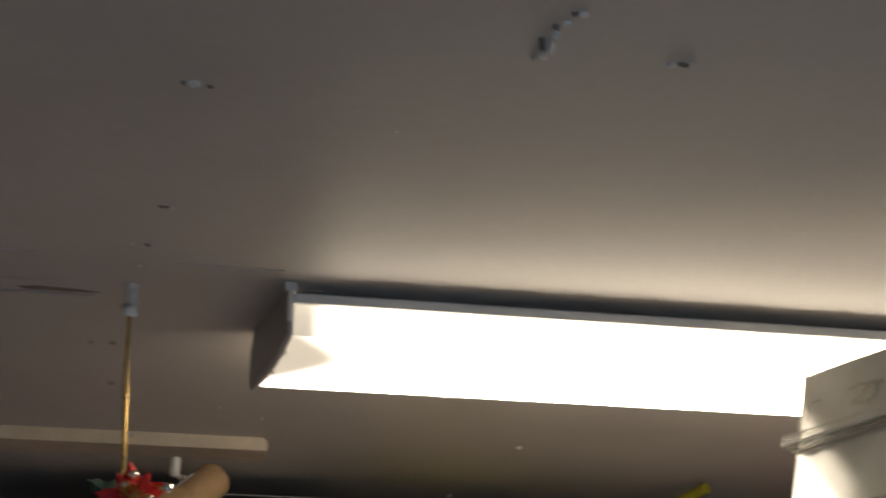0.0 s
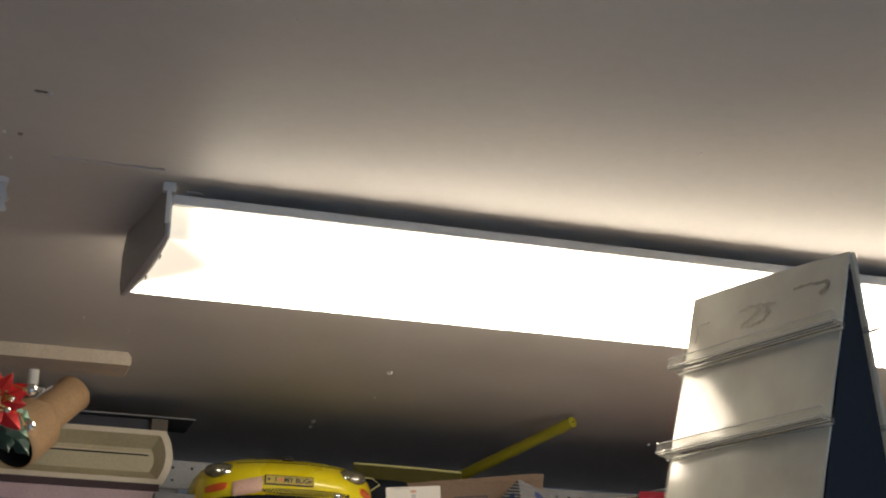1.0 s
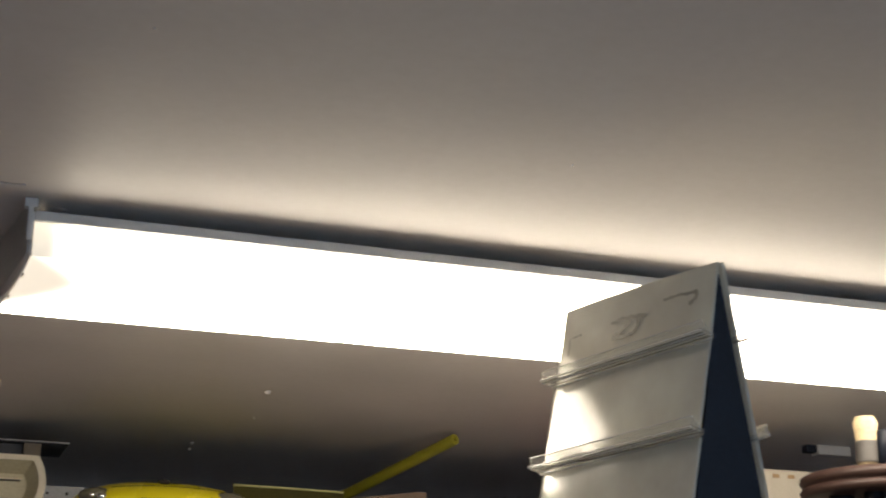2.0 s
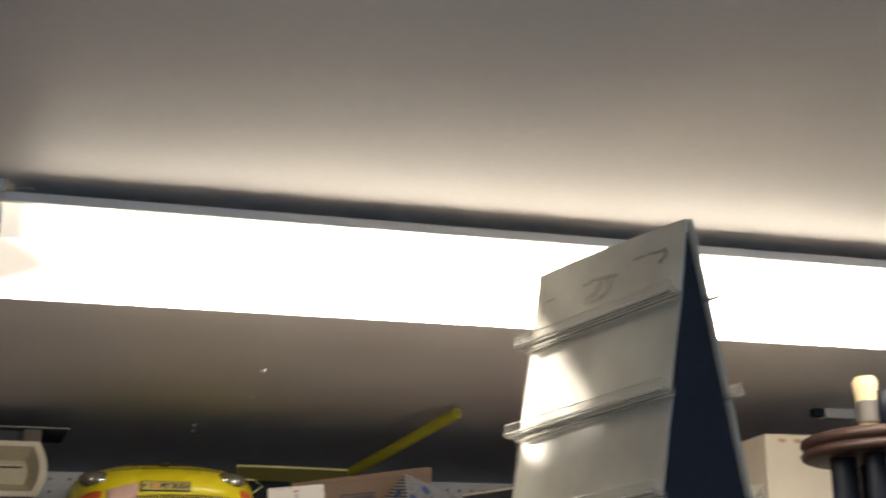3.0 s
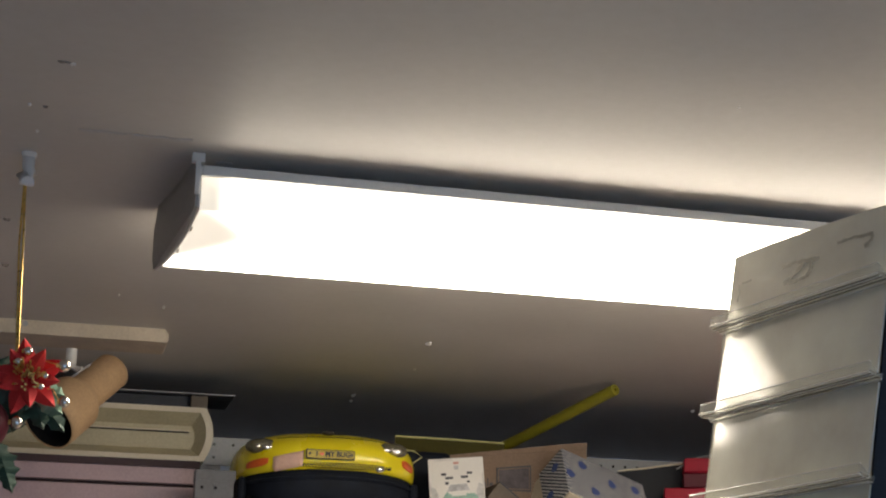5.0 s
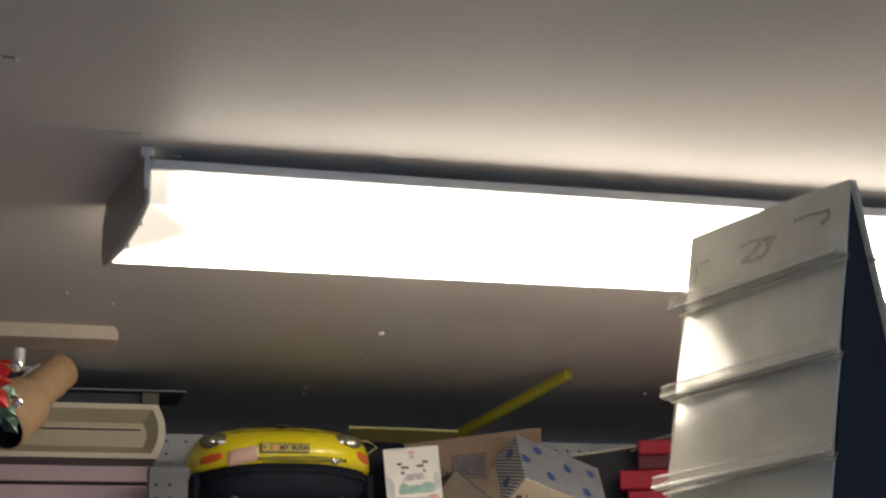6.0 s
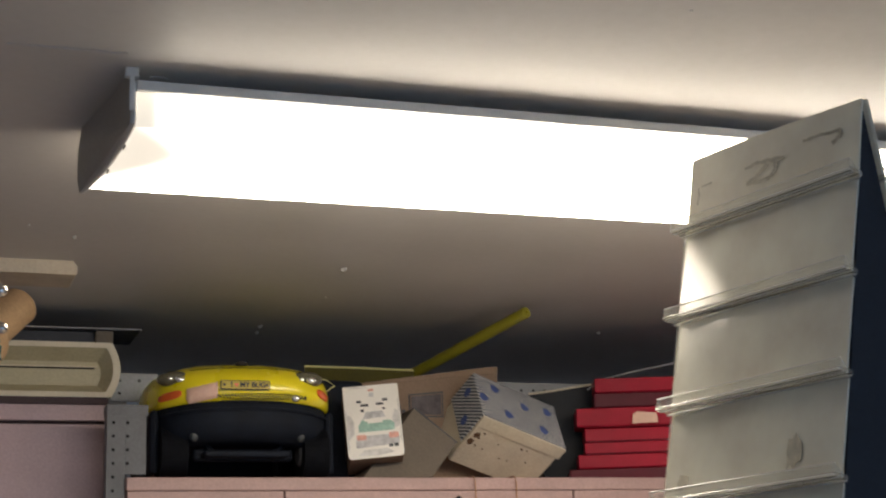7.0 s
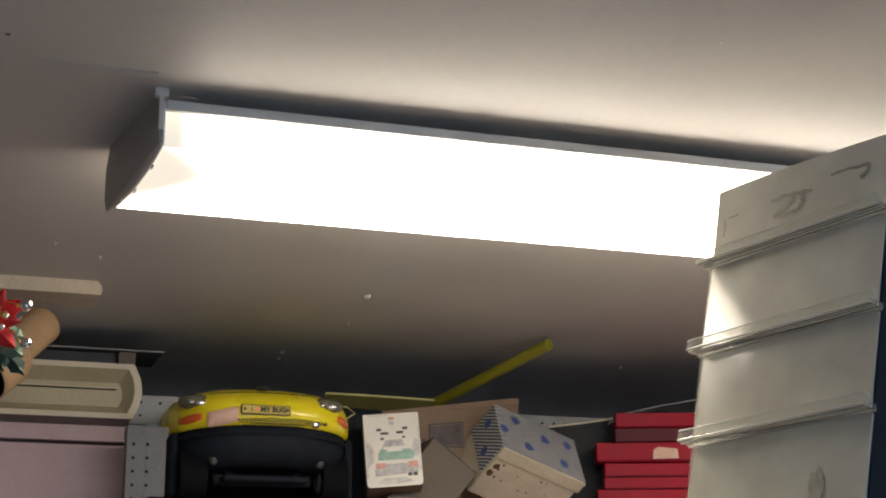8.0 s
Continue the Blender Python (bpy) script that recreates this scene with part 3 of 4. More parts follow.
def steel_back():
    p = thing("shelf_rail", pose(0.17, 2.86, 0), "pale grey perforated steel rail on two uprights", "shelf rail")
    part("rail", box(0.0, 1.6, 0, 0.002, 2.246, 2.286, 0.0005), M_ALU, p)
    part("gusset", box(0.0, 0.115, -0.004, -0.0015, 2.226, 2.288, 0.0005), M_ALU, p)
    part("upright", box(1.55, 1.6, 0.003, 0.006, 0, 2.285, 0.0005), M_ALU, p)
    part("upright", box(0.0, 0.05, 0.003, 0.006, 0, 2.285, 0.0005), M_ALU, p)
    holes(p, [(0.70 + 0.030 * k, 2.268) for k in range(26)], 0, 0.0032)
    holes(p, [(0.033, 2.272), (0.075, 2.272), (0.033, 2.244), (0.098, 2.246)], -0.004, 0.0032)


steel_back()


# ---- things on the cupboard ----
def ivory_tray():
    t = thing("plastic_tray", pose(-0.42, 2.70, 2.2118), "ivory plastic trough lying on its side, rounded end", "tray")
    w, h = 0.602, 0.114
    def outline(inset, bulge):
        pts = []
        x1 = w - inset
        for k in range(9):
            a = -1 + 2 * k / 8
            pts.append((x1 - 0.016 + bulge * (1 - a * a), h / 2 + a * (h / 2 - inset)))
        pts += [(inset, h - inset), (inset, inset)]
        return pts
    o, i = outline(0.0, 0.018), outline(0.011, 0.014)
    bm = bmesh.new()
    n = len(o)
    rows = []
    for out, y in ((o, 0.075), (o, 0.004), (o, 0.0), (i, 0.0), (i, 0.004)):
        rows.append([bm.verts.new((x, y, z)) for x, z in out])
    for a, b in zip(rows, rows[1:]):
        for k in range(n):
            bm.faces.new((a[k], a[(k + 1) % n], b[(k + 1) % n], b[k]))
    bm.faces.new(rows[0])
    part("rim", bm, M_IVORY, t, "ivory rim")
    i2 = outline(0.026, 0.008)
    bm = bmesh.new()
    ra = [bm.verts.new((x, 0.003, z)) for x, z in i]
    rb = [bm.verts.new((x, 0.034, z * 0.8 + 0.008)) for x, z in i2]
    for k in range(n):
        bm.faces.new((ra[k], ra[(k + 1) % n], rb[(k + 1) % n], rb[k]))
    bm.faces.new(rb)
    part("hollow", bm, M_IVORY_SHADE, t, "ivory hollow, coloured darker for its shade")
    part("rib", box(0.03, w - 0.045, 0.026, 0.034, 0.0655, 0.0682, 0.0008), M_IVORY, t)
    # Dark bar stands for the shade in the slit.
    part("slot", box(0.03, w - 0.047, 0.0300, 0.034, 0.0632, 0.0656), M_HOLE_SHADE, t)


ivory_tray()


def dark_board():
    b = thing("dark_panel", pose(-0.29, 2.705, 2.3535), "thin dark panel with pale front edge, lying flat", "panel")
    part("board", box(0, 0.515, 0.0, 0.17, 0.0, 0.0035, 0.0008), M_DARK_PANEL, b)
    part("edge", box(0, 0.517, -0.0014, 0.0, 0.0018, 0.0036), M_GREY, b, "pale strip along the edge")
    part("spacer", box(0.425, 0.46, 0.012, 0.05, -0.0275, 0.0, 0.001), M_CARD_SHADE, b)
    part("spacer", box(0.05, 0.425, 0.03, 0.07, -0.0275, 0.0, 0.001), M_DARK_PANEL, b)


dark_board()


# ---- toy car ----
def toy_car():
    cx, cy, base = 0.407, 2.645, 2.030
    car = thing("toy_car", pose(cx, cy, base), "large yellow toy car with black underside and slogan plaque", "toy car")
    UP = 0.015
    LV = [(0.118, 0.186, 0.195), (0.130, 0.1885, 0.200), (0.146, 0.1885, 0.203), (0.162, 0.1865, 0.200), (0.176, 0.182, 0.190),
          (0.188, 0.172, 0.172), (0.198, 0.152, 0.145), (0.207, 0.118, 0.105), (0.213, 0.07, 0.05), (0.2155, 0.025, 0.015)]
    LV = [(z + UP, hw, hl) for z, hw, hl in LV]
    EXP = 2.7
    def ring(z, hw, hl, n=64):
        pts = []
        for k in range(n):
            a = 2 * math.pi * k / n
            c, s = math.cos(a), math.sin(a)
            x = hw * math.copysign(abs(c) ** (2 / EXP), c)
            y = hl * math.copysign(abs(s) ** (2 / EXP), s)
            pts.append((x, y, z + 0.012 * (1 - (x / 0.19) ** 2) * (1 if z < 0.155 else 0.6)))
        return pts
    def front(x, z):
        """The body's front surface: y at a given x and height."""
        z = z - 0.6 * 0.012 * (1 - (x / 0.19) ** 2)
        for (za, wa, la), (zb, wb, lb) in zip(LV, LV[1:]):
            if za <= z <= zb:
                f = (z - za) / (zb - za)
                hw, hl = wa + f * (wb - wa), la + f * (lb - la)
                return -hl * max(0.0, 1 - min(1.0, abs(x) / hw) ** EXP) ** (1 / EXP)
        return -LV[0][2]
    bm = bmesh.new()
    rows = [[bm.verts.new(p) for p in ring(*lv)] for lv in LV]
    for a, b in zip(rows, rows[1:]):
        for k in range(64):
            bm.faces.new((a[k], a[(k + 1) % 64], b[(k + 1) % 64], b[k]))
    bm.faces.new(rows[-1])
    inner = [bm.verts.new((x * 0.97, y * 0.97, z)) for x, y, z in ring(*LV[0])]
    for k in range(64):
        bm.faces.new((rows[0][k], inner[k], inner[(k + 1) % 64], rows[0][(k + 1) % 64]))
    body = part("body", bm, M_YELLOW, car, "glossy yellow bodywork", smooth=True)
    # black sill and underside
    bm = bmesh.new()
    prof = [(0.134, 0.975), (0.118, 0.975), (0.095, 0.97), (0.078, 0.955), (0.066, 0.90), (0.058, 0.82)]
    rows = [[bm.verts.new((x * s, y * s, zz + (z - 0.133) * 0.9)) for x, y, z in ring(0.133, 0.186, 0.195)] for zz, s in prof]
    for a, b in zip(rows, rows[1:]):
        for k in range(64):
            bm.faces.new((a[k], a[(k + 1) % 64], b[(k + 1) % 64], b[k]))
    bm.faces.new(rows[-1])
    bm.faces.new(rows[0])
    part("underside", bm, M_BLACK, car, "black moulded underside", smooth=True)
    part("axle_cover", box(-0.10, 0.10, -0.11, -0.09, 0.035, 0.06, 0.006), M_BLACK, car)
    part("skid_plate", box(-0.085, 0.085, -0.150, -0.10, 0.040, 0.052, 0.004), M_BLACK, car)
    for x in (-0.108, 0.104):
        part("suspension_cap", ball((x, -0.158, 0.078), 0.011, 14, (0.8, 0.6, 1.0)), M_GREY_DARK, car, "dull grey suspension cap", smooth=True)
        part("strut", cyl((x, -0.13, 0.088), (x * 0.55, -0.11, 0.05), 0.006, seg=12), M_BLACK, car)
    for sx in (-1, 1):
        part("side_skirt", box(min(sx * 0.168, sx * 0.186), max(sx * 0.168, sx * 0.186), -0.11, 0.16, 0.010, 0.135, 0.008), M_BLACK, car)
    # Black board added to block the bright back wall under the car.
    part("rear_blocker", box(-0.165, 0.165, 0.12, 0.14, 0.006, 0.12, 0.006), M_BLACK, car)
    part("chassis_rib", box(-0.08, 0.08, -0.165, -0.158, 0.078, 0.084, 0.002), M_BLACK, car)
    part("bumper_lip", tube([(x, front(x, 0.140) + 0.006, 0.119 + 0.010 * (1 - (x / 0.18) ** 2)) for x in [-0.165 + 0.33 * k / 22 for k in range(23)]], 0.004, 8), M_BLACK, car)
    for x in (-0.142, 0.142):
        for y in (-0.10, 0.11):
            wh = part("wheel", cyl((x - 0.026, y, 0.05), (x + 0.026, y, 0.05), 0.05, seg=32), M_TYRE, car, "black ribbed tyre")
            for k in range(9):
                xx = x - 0.022 + 0.0055 * k
                part("tread", lathe([(0.0495, -0.0009), (0.0512, -0.0006), (0.0512, 0.0006), (0.0495, 0.0009)], 32), M_TYRE, wh, m=Matrix.Translation((xx, y, 0.05)) @ Matrix.Rotation(math.pi / 2, 4, "Y"))
            s = 1 if x > 0 else -1
            part("rim", cyl((x - s * 0.0262, y, 0.05), (x - s * 0.031, y, 0.05), 0.026, 0.02, seg=20), M_STEEL_DARK, wh)
    # headlamps
    for sx in (-1, 1):
        x, z = (-0.142 if sx < 0 else 0.115), 0.192
        y = front(x, 0.188)
        lamp = part("headlamp", ball((x, y + 0.020, z), 0.036, 24, (1.0, 0.84, 0.47)), M_LAMPGLASS, car, "smoky oval headlamp", smooth=True)
        lamp.rotation_euler = (0, 0, 0)
        part("reflector", ball((x + 0.007, y - 0.0095, z - 0.004), 0.0085, 14, (1.3, 0.5, 0.75)), M_CHROME, lamp, smooth=True)
        part("reflector", ball((x - 0.012, y - 0.0075, z - 0.002), 0.0050, 12, (1.2, 0.5, 0.8)), M_CHROME, lamp, smooth=True)
    # orange indicators laid on the front
    def decal(name, x0, x1, z0, z1, material, parent, lift=0.0025, skew=0.0, nx=10, nz=3, round_=0.0, label=""):
        bm = bmesh.new()
        grid = []
        for i in range(nx + 1):
            col = []
            for j in range(nz + 1):
                u, v = i / nx, j / nz
                squeeze = 1 - round_ * abs(2 * u - 1) ** 3
                x = x0 + (x1 - x0) * u
                z = (z0 + z1) / 2 + (z1 - z0) * (v - 0.5) * squeeze + skew * (u - 0.5)
                col.append((x, front(x, z), z))
            grid.append(col)
        top = [[bm.verts.new((x, y - lift, z)) for x, y, z in c] for c in grid]
        bot = [[bm.verts.new((x, y + 0.001, z)) for x, y, z in c] for c in grid]
        for i in range(nx):
            for j in range(nz):
                bm.faces.new((top[i][j], top[i + 1][j], top[i + 1][j + 1], top[i][j + 1]))
        rim = [(i, 0) for i in range(nx)] + [(nx, j) for j in range(nz)] + [(i, nz) for i in range(nx, 0, -1)] + [(0, j) for j in range(nz, 0, -1)]
        for (a, b), (c, d) in zip(rim, rim[1:] + rim[:1]):
            bm.faces.new((top[a][b], top[c][d], bot[c][d], bot[a][b]))
        return part(name, bm, material, parent, label, smooth=True)
    decal("indicator", -0.172, -0.135, 0.149, 0.165, M_ORANGE, body, skew=0.006, round_=0.45, label="orange indicator lens")
    decal("indicator", 0.138, 0.170, 0.155, 0.172, M_ORANGE, body, skew=-0.008, round_=0.45, label="orange indicator lens")
    decal("grille", -0.072, 0.112, 0.1465, 0.1575, M_INK, body, 0.001, 0.001, 24, 2, 0.5)
    # a mesh of yellow cells in two staggered rows
    for k in range(28):
        for row in (0, 1):
            x = -0.068 + k * 0.0062 + 0.0031 * row
            decal("grille_cell", x, x + 0.0030, 0.1480 + 0.0046 * row, 0.1512 + 0.0046 * row, M_YELLOW, body, 0.0016, 0.0, 1, 1)
    for k in range(20):
        x = -0.06 + k * 0.0062
        decal("lower_vent", x, x + 0.0036, 0.1415, 0.1445, M_INK, body, 0.0010, 0.0, 1, 1)
    decal("paper_note", -0.126, -0.070, 0.143, 0.173, M_PAPER_PINK, body, 0.004, 0.012, 8, 3, label="pale pink paper scrap")
    part("fog_lamp", ball((0.086, front(0.086, 0.150) - 0.003, 0.150), 0.0095, 14, (1, 0.6, 0.75)), M_CHROME, car, smooth=True)
    part("badge", ball((-0.012, front(0, 0.220) + 0.001, 0.2245), 0.0135, 16, (1, 0.6, 0.40)), M_INK, car, smooth=True)
    # bonnet seam
    seam = [(x, front(x, 0.213 - 0.35 * x * x) - 0.0004, 0.213 - 0.35 * x * x) for x in [-0.115 + 0.23 * k / 24 for k in range(25)]]
    part("bonnet_seam", tube(seam, 0.0011, 5), M_OLIVE, car)
    # slogan plaque
    y = front(0.0, 0.173) - 0.004
    plq = part("plaque", box(-0.066, 0.032, y - 0.003, y + 0.003, 0.163, 0.182, 0.0015), M_INK, car, "ochre slogan plaque with black border")
    part("plaque_face", box(-0.0642, 0.0302, y - 0.0036, y - 0.0028, 0.1646, 0.1804, 0.0002), M_PLAQUE, plq)
    up = Matrix.Rotation(math.pi / 2, 4, "X")
    words("I", 0.0138, 0.0006, M_INK, plq, "letter", Matrix.Translation((-0.045, y - 0.0042, 0.1725)) @ up)
    words("MY BUG", 0.0138, 0.0006, M_INK, plq, "lettering", Matrix.Translation((-0.003, y - 0.0042, 0.1725)) @ up)
    heart = [(0.0045 * 16 * math.sin(a) ** 3 / 16, 0.0045 * (13 * math.cos(a) - 5 * math.cos(2 * a) - 2 * math.cos(3 * a) - math.cos(4 * a)) / 16) for a in [2 * math.pi * k / 24 for k in range(24)]]
    part("heart", prism([(x - 0.035, z + 0.1725) for x, z in heart], -0.0006), M_ORANGE, plq, m=Matrix.Translation((0, y - 0.0036, 0)))
    for x in (-0.059, 0.025):
        part("screw_cap", cyl((x, y - 0.0034, 0.1725), (x, y - 0.0046, 0.1725), 0.0028, seg=12), M_INK, plq)


toy_car()


# ---- boxes on the wardrobe ----
def picture_box():
    m = Matrix.Translation((0.6195, 2.520, 2.066)) @ Matrix.Rotation(radians(-14), 4, "Z") @ Matrix.Rotation(radians(-4.2), 4, "Y") @ Matrix.Rotation(radians(-7), 4, "X")
    b = thing("toy_box", m, "white picture box with a printed teal toy car, tilted", "box")
    w, h, d = 0.114, 0.152, 0.24
    part("carton", box(0.001, w - 0.001, 0.002, d, 0.001, h - 0.001, 0.002), M_CARD, b)
    face = part("front_card", prism([(0.006, 0), (w - 0.008, 0), (w - 0.002, 0.002), (w, 0.008), (w, h - 0.002), (w - 0.002, h), (0.001, h), (0, h - 0.002), (0, 0.007), (0.002, 0.002)], 0.003), M_WHITE_CARD, b, "white printed front", m=Matrix.Translation((0, -0.001, 0)))
    def blob(name, pts, material, lift=0.0006):
        part(name, prism(pts, -lift), material, face)
    def rect(name, x0, x1, z0, z1, material, lift=0.0006, cut=0.0):
        blob(name, [(x0 + cut, z0), (x1 - cut, z0), (x1, z0 + cut), (x1, z1 - cut), (x1 - cut, z1), (x0 + cut, z1), (x0, z1 - cut), (x0, z0 + cut)] if cut else [(x0, z0), (x1, z0), (x1, z1), (x0, z1)], material, lift)
    # worn patches and a crumpled, torn edge
    blob("scuff", [(0.004, 0.040), (0.016, 0.050), (0.018, 0.075), (0.012, 0.090), (0.003, 0.094)], M_SCUFF, 0.0003)
    blob("scuff", [(0.098, 0.058), (0.110, 0.062), (0.111, 0.092), (0.103, 0.098), (0.096, 0.080)], M_SCUFF, 0.0003)
    blob("scuff", [(0.020, 0.006), (0.060, 0.004), (0.095, 0.009), (0.080, 0.018), (0.034, 0.017)], M_SCUFF, 0.0003)
    for x0, z0, x1, z1 in ((0.0015, 0.02, 0.004, 0.10), (0.1105, 0.03, 0.1125, 0.12), (0.01, 0.1475, 0.05, 0.1495)):
        rect("crease", x0, x1, z0, z1, M_SCUFF, 0.0005)
    rect("print_badge", 0.051, 0.064, 0.139, 0.144, M_REDPRINT, cut=0.002)
    rect("print_badge", 0.053, 0.062, 0.128, 0.136, M_GREYPRINT)
    for x0, x1, z0, z1 in ((0.026, 0.036, 0.116, 0.121), (0.079, 0.090, 0.117, 0.122), (0.034, 0.050, 0.108, 0.113), (0.066, 0.081, 0.109, 0.114), (0.033, 0.040, 0.097, 0.102), (0.078, 0.084, 0.099, 0.103)):
        rect("print_bar", x0, x1, z0, z1, M_DARKPRINT)
    blob("print_roof", [(0.036, 0.082), (0.083, 0.083), (0.077, 0.097), (0.043, 0.096)], M_GREYPRINT, 0.0004)
    blob("print_body", [(0.026, 0.055), (0.098, 0.055), (0.100, 0.068), (0.092, 0.076), (0.040, 0.076), (0.036, 0.082), (0.030, 0.074), (0.026, 0.068)], M_TEAL)
    blob("print_window", [(0.044, 0.072), (0.076, 0.072), (0.072, 0.083), (0.048, 0.082)], M_WHITE_CARD, 0.0009)
    blob("print_shade", [(0.018, 0.022), (0.106, 0.026), (0.108, 0.040), (0.100, 0.047), (0.028, 0.046), (0.018, 0.038)], M_GREYPRINT, 0.0004)
    rect("print_light", 0.020, 0.040, 0.038, 0.049, M_REDPRINT, 0.0008, 0.002)
    rect("print_light", 0.086, 0.106, 0.038, 0.050, M_REDPRINT, 0.0008, 0.002)
    rect("print_wheel", 0.084, 0.093, 0.020, 0.026, M_DARKPRINT, 0.0008, 0.001)
    rect("print_wheel", 0.095, 0.104, 0.020, 0.027, M_DARKPRINT, 0.0008, 0.001)


picture_box()


def brown_cartons():
    b = thing("cardboard_box", pose(0.70, 2.70, 2.03, 0, 0, 0), "large brown cardboard box with dark printed window", "cardboard box")
    # the panel's top edge rises a little to one side
    part("carton", prism([(0, 0), (0.318, 0), (0.318, 0.264), (0.30, 0.264), (0.0, 0.222)], 0.14), M_CARD, b)
    part("flap", prism([(0.05, 0.229), (0.300, 0.264), (0.318, 0.264), (0.318, 0.250), (0.05, 0.222)], -0.004), M_CARD, b)
    part("print_frame", prism([(0.108, 0.150), (0.187, 0.150), (0.187, 0.208), (0.108, 0.199)], -0.002), M_DARKPRINT, b)
    part("print_window", prism([(0.111, 0.153), (0.184, 0.153), (0.184, 0.204), (0.111, 0.196)], -0.003), M_CARD, b)
    part("print_picture", prism([(0.113, 0.155), (0.182, 0.155), (0.182, 0.202), (0.113, 0.194)], -0.0036), M_SHADEPRINT, b)
    for k, (x0, x1, z0, z1) in enumerate(((0.078, 0.084, 0.156, 0.166), (0.087, 0.0895, 0.156, 0.175), (0.0925, 0.100, 0.156, 0.166))):
        part("print_bar", prism([(x0, z0), (x1, z0), (x1, z1), (x0, z1)], -0.001), M_DARKPRINT, b)
    m = Matrix.Translation((0.774, 2.56, 2.180)) @ Matrix.Rotation(radians(38), 4, "Y")
    c = thing("cardboard_box", m, "plain brown cardboard box lying tilted on an edge", "cardboard box")
    part("carton", box(0.0, 0.118, 0, 0.13, -0.19, 0.0, 0.002), M_CARD_SHADE, c)
    part("flap_edge", box(0.0, 0.118, -0.001, 0.012, -0.0005, 0.0025, 0.0006), M_DARKPRINT, c)


brown_cartons()


def patterned_box():
    u = Vector((0.195, 0.045, -0.062)).normalized()
    v = Vector((-0.050, 0.056, 0.102))
    v = (v - u * v.dot(u)).normalized()
    n = u.cross(v).normalized()
    if n.y > 0:
        n = -n
    o = Vector((0.921, 2.535, 2.165))
    rot = Matrix((u, v, n)).transposed().to_4x4()
    b = thing("shoe_box", Matrix.Translation(o) @ rot, "pale card box with striped blue-spotted lid, tilted", "box")
    W, V, D = 0.218, 0.132, 0.140
    # local x: along the front edge, y: up the lid, -z: into the box, so the body hangs under the lid's front edge
    dn = -1
    part("base", box(0.004, W - 0.004, -0.004, -0.001, -D, -0.024, 0.0012), M_CARD_PALE, b)
    part("body", box(0.003, W - 0.003, -0.001, V, -D, -0.003, 0.001), M_CARD_PALE, b)
    part("lid", box(-0.001, W + 0.001, 0.0, V + 0.002, -0.003, 0.001, 0.001), M_STRIPE, b, "striped lid with blue emblems")
    part("lid_band", box(-0.001, W + 0.001, -0.007, -0.002, -0.030, 0.0, 0.001), M_CARD_PALE, b)
    part("side_wrap", box(-0.003, 0.0, 0.0, V, -0.085, 0.0, 0.0006), M_STRIPE, b)
    for x, y in ((0.048, 0.105), (0.125, 0.085), (0.072, 0.035), (0.165, 0.030), (0.010, 0.060), (0.19, 0.10)):
        pts = [(x + 0.0110 * math.cos(a) * (1 + 0.18 * math.cos(3 * a)), y + 0.0120 * math.sin(a)) for a in [2 * math.pi * k / 14 for k in range(14)]]
        part("emblem", prism(pts, 0.0006, "z"), M_BLUEPRINT, b, m=Matrix.Translation((0, 0, 0.001)))
    for z, y in ((-0.03, 0.10), (-0.06, 0.04)):
        pts = [(y + 0.011 * math.cos(a), z + 0.012 * math.sin(a)) for a in [2 * math.pi * k / 12 for k in range(12)]]
        part("emblem", prism(pts, -0.0006, "x"), M_BLUEPRINT, b, m=Matrix.Translation((-0.003, 0, 0)))
    for x, z, r in ((0.018, -0.052, 0.008), (0.014, -0.074, 0.009), (0.030, -0.042, 0.003), (0.026, -0.058, 0.003), (0.030, -0.079, 0.003), (0.05, -0.081, 0.002), (0.075, -0.055, 0.002),
                    (0.13, -0.044, 0.003), (0.143, -0.042, 0.002), (0.12, -0.085, 0.002), (0.10, -0.088, 0.0025), (0.16, -0.072, 0.002)):
        rr = random.Random(int(x * 1000))
        pts = [(x + r * (0.7 + 0.5 * rr.random()) * math.cos(a), z + r * (0.7 + 0.5 * rr.random()) * math.sin(a)) for a in [2 * math.pi * k / 10 for k in range(10)]]
        part("brown_spot", prism(pts, -0.0006, "y"), M_SPOT, b, m=Matrix.Translation((0, -0.004, 0)))


patterned_box()


def red_boxes():
    # The dark rows put the shade under and inside the stack into colour.
    rows = [(2.030, 2.056, 1.128, M_RED_DARK, 0), (2.057, 2.088, 1.150, M_RED, 0.3), (2.089, 2.115, 1.166, M_RED, -0.2), (2.116, 2.146, 1.168, M_RED, 0.5),
            (2.148, 2.190, 1.150, M_RED, 0.6), (2.191, 2.224, 1.195, M_RED_DARK, 0.4), (2.225, 2.258, 1.198, M_RED, 0.8)]
    for z0, z1, x0, material, tilt in rows:
        b = thing("flat_box", pose(x0 + 0.012, 2.60, z0, 0, 0, tilt * 3 - 22), "flat red card box in a leaning stack", "box", "stack of red boxes")
        h = z1 - z0
        part("tray", box(0.003, 0.317, 0.003, 0.26, 0, h * 0.96, 0.0015), material, b)
        part("lid", box(0.0, 0.32, 0.0, 0.263, h * 0.05, h - 0.0008, 0.002), material, b)
        if material is M_RED and h < 0.03:
            part("lid_seam", box(0.004, 0.316, -0.0006, 0.0, 0.0, h * 0.05), M_RED_DARK, b)
    # Thin pale patch laid on one red box.
    st = thing("pale_patch", pose(1.272, 2.549, 2.152, 0, 0, -20.2), "pale patch on the front of a red box", "tag")
    part("sheet", prism([(0, 0), (0.056, 0.001), (0.054, 0.022), (0.012, 0.026), (0.002, 0.02)], -0.0012), M_PAPER_PINK, st)


red_boxes()


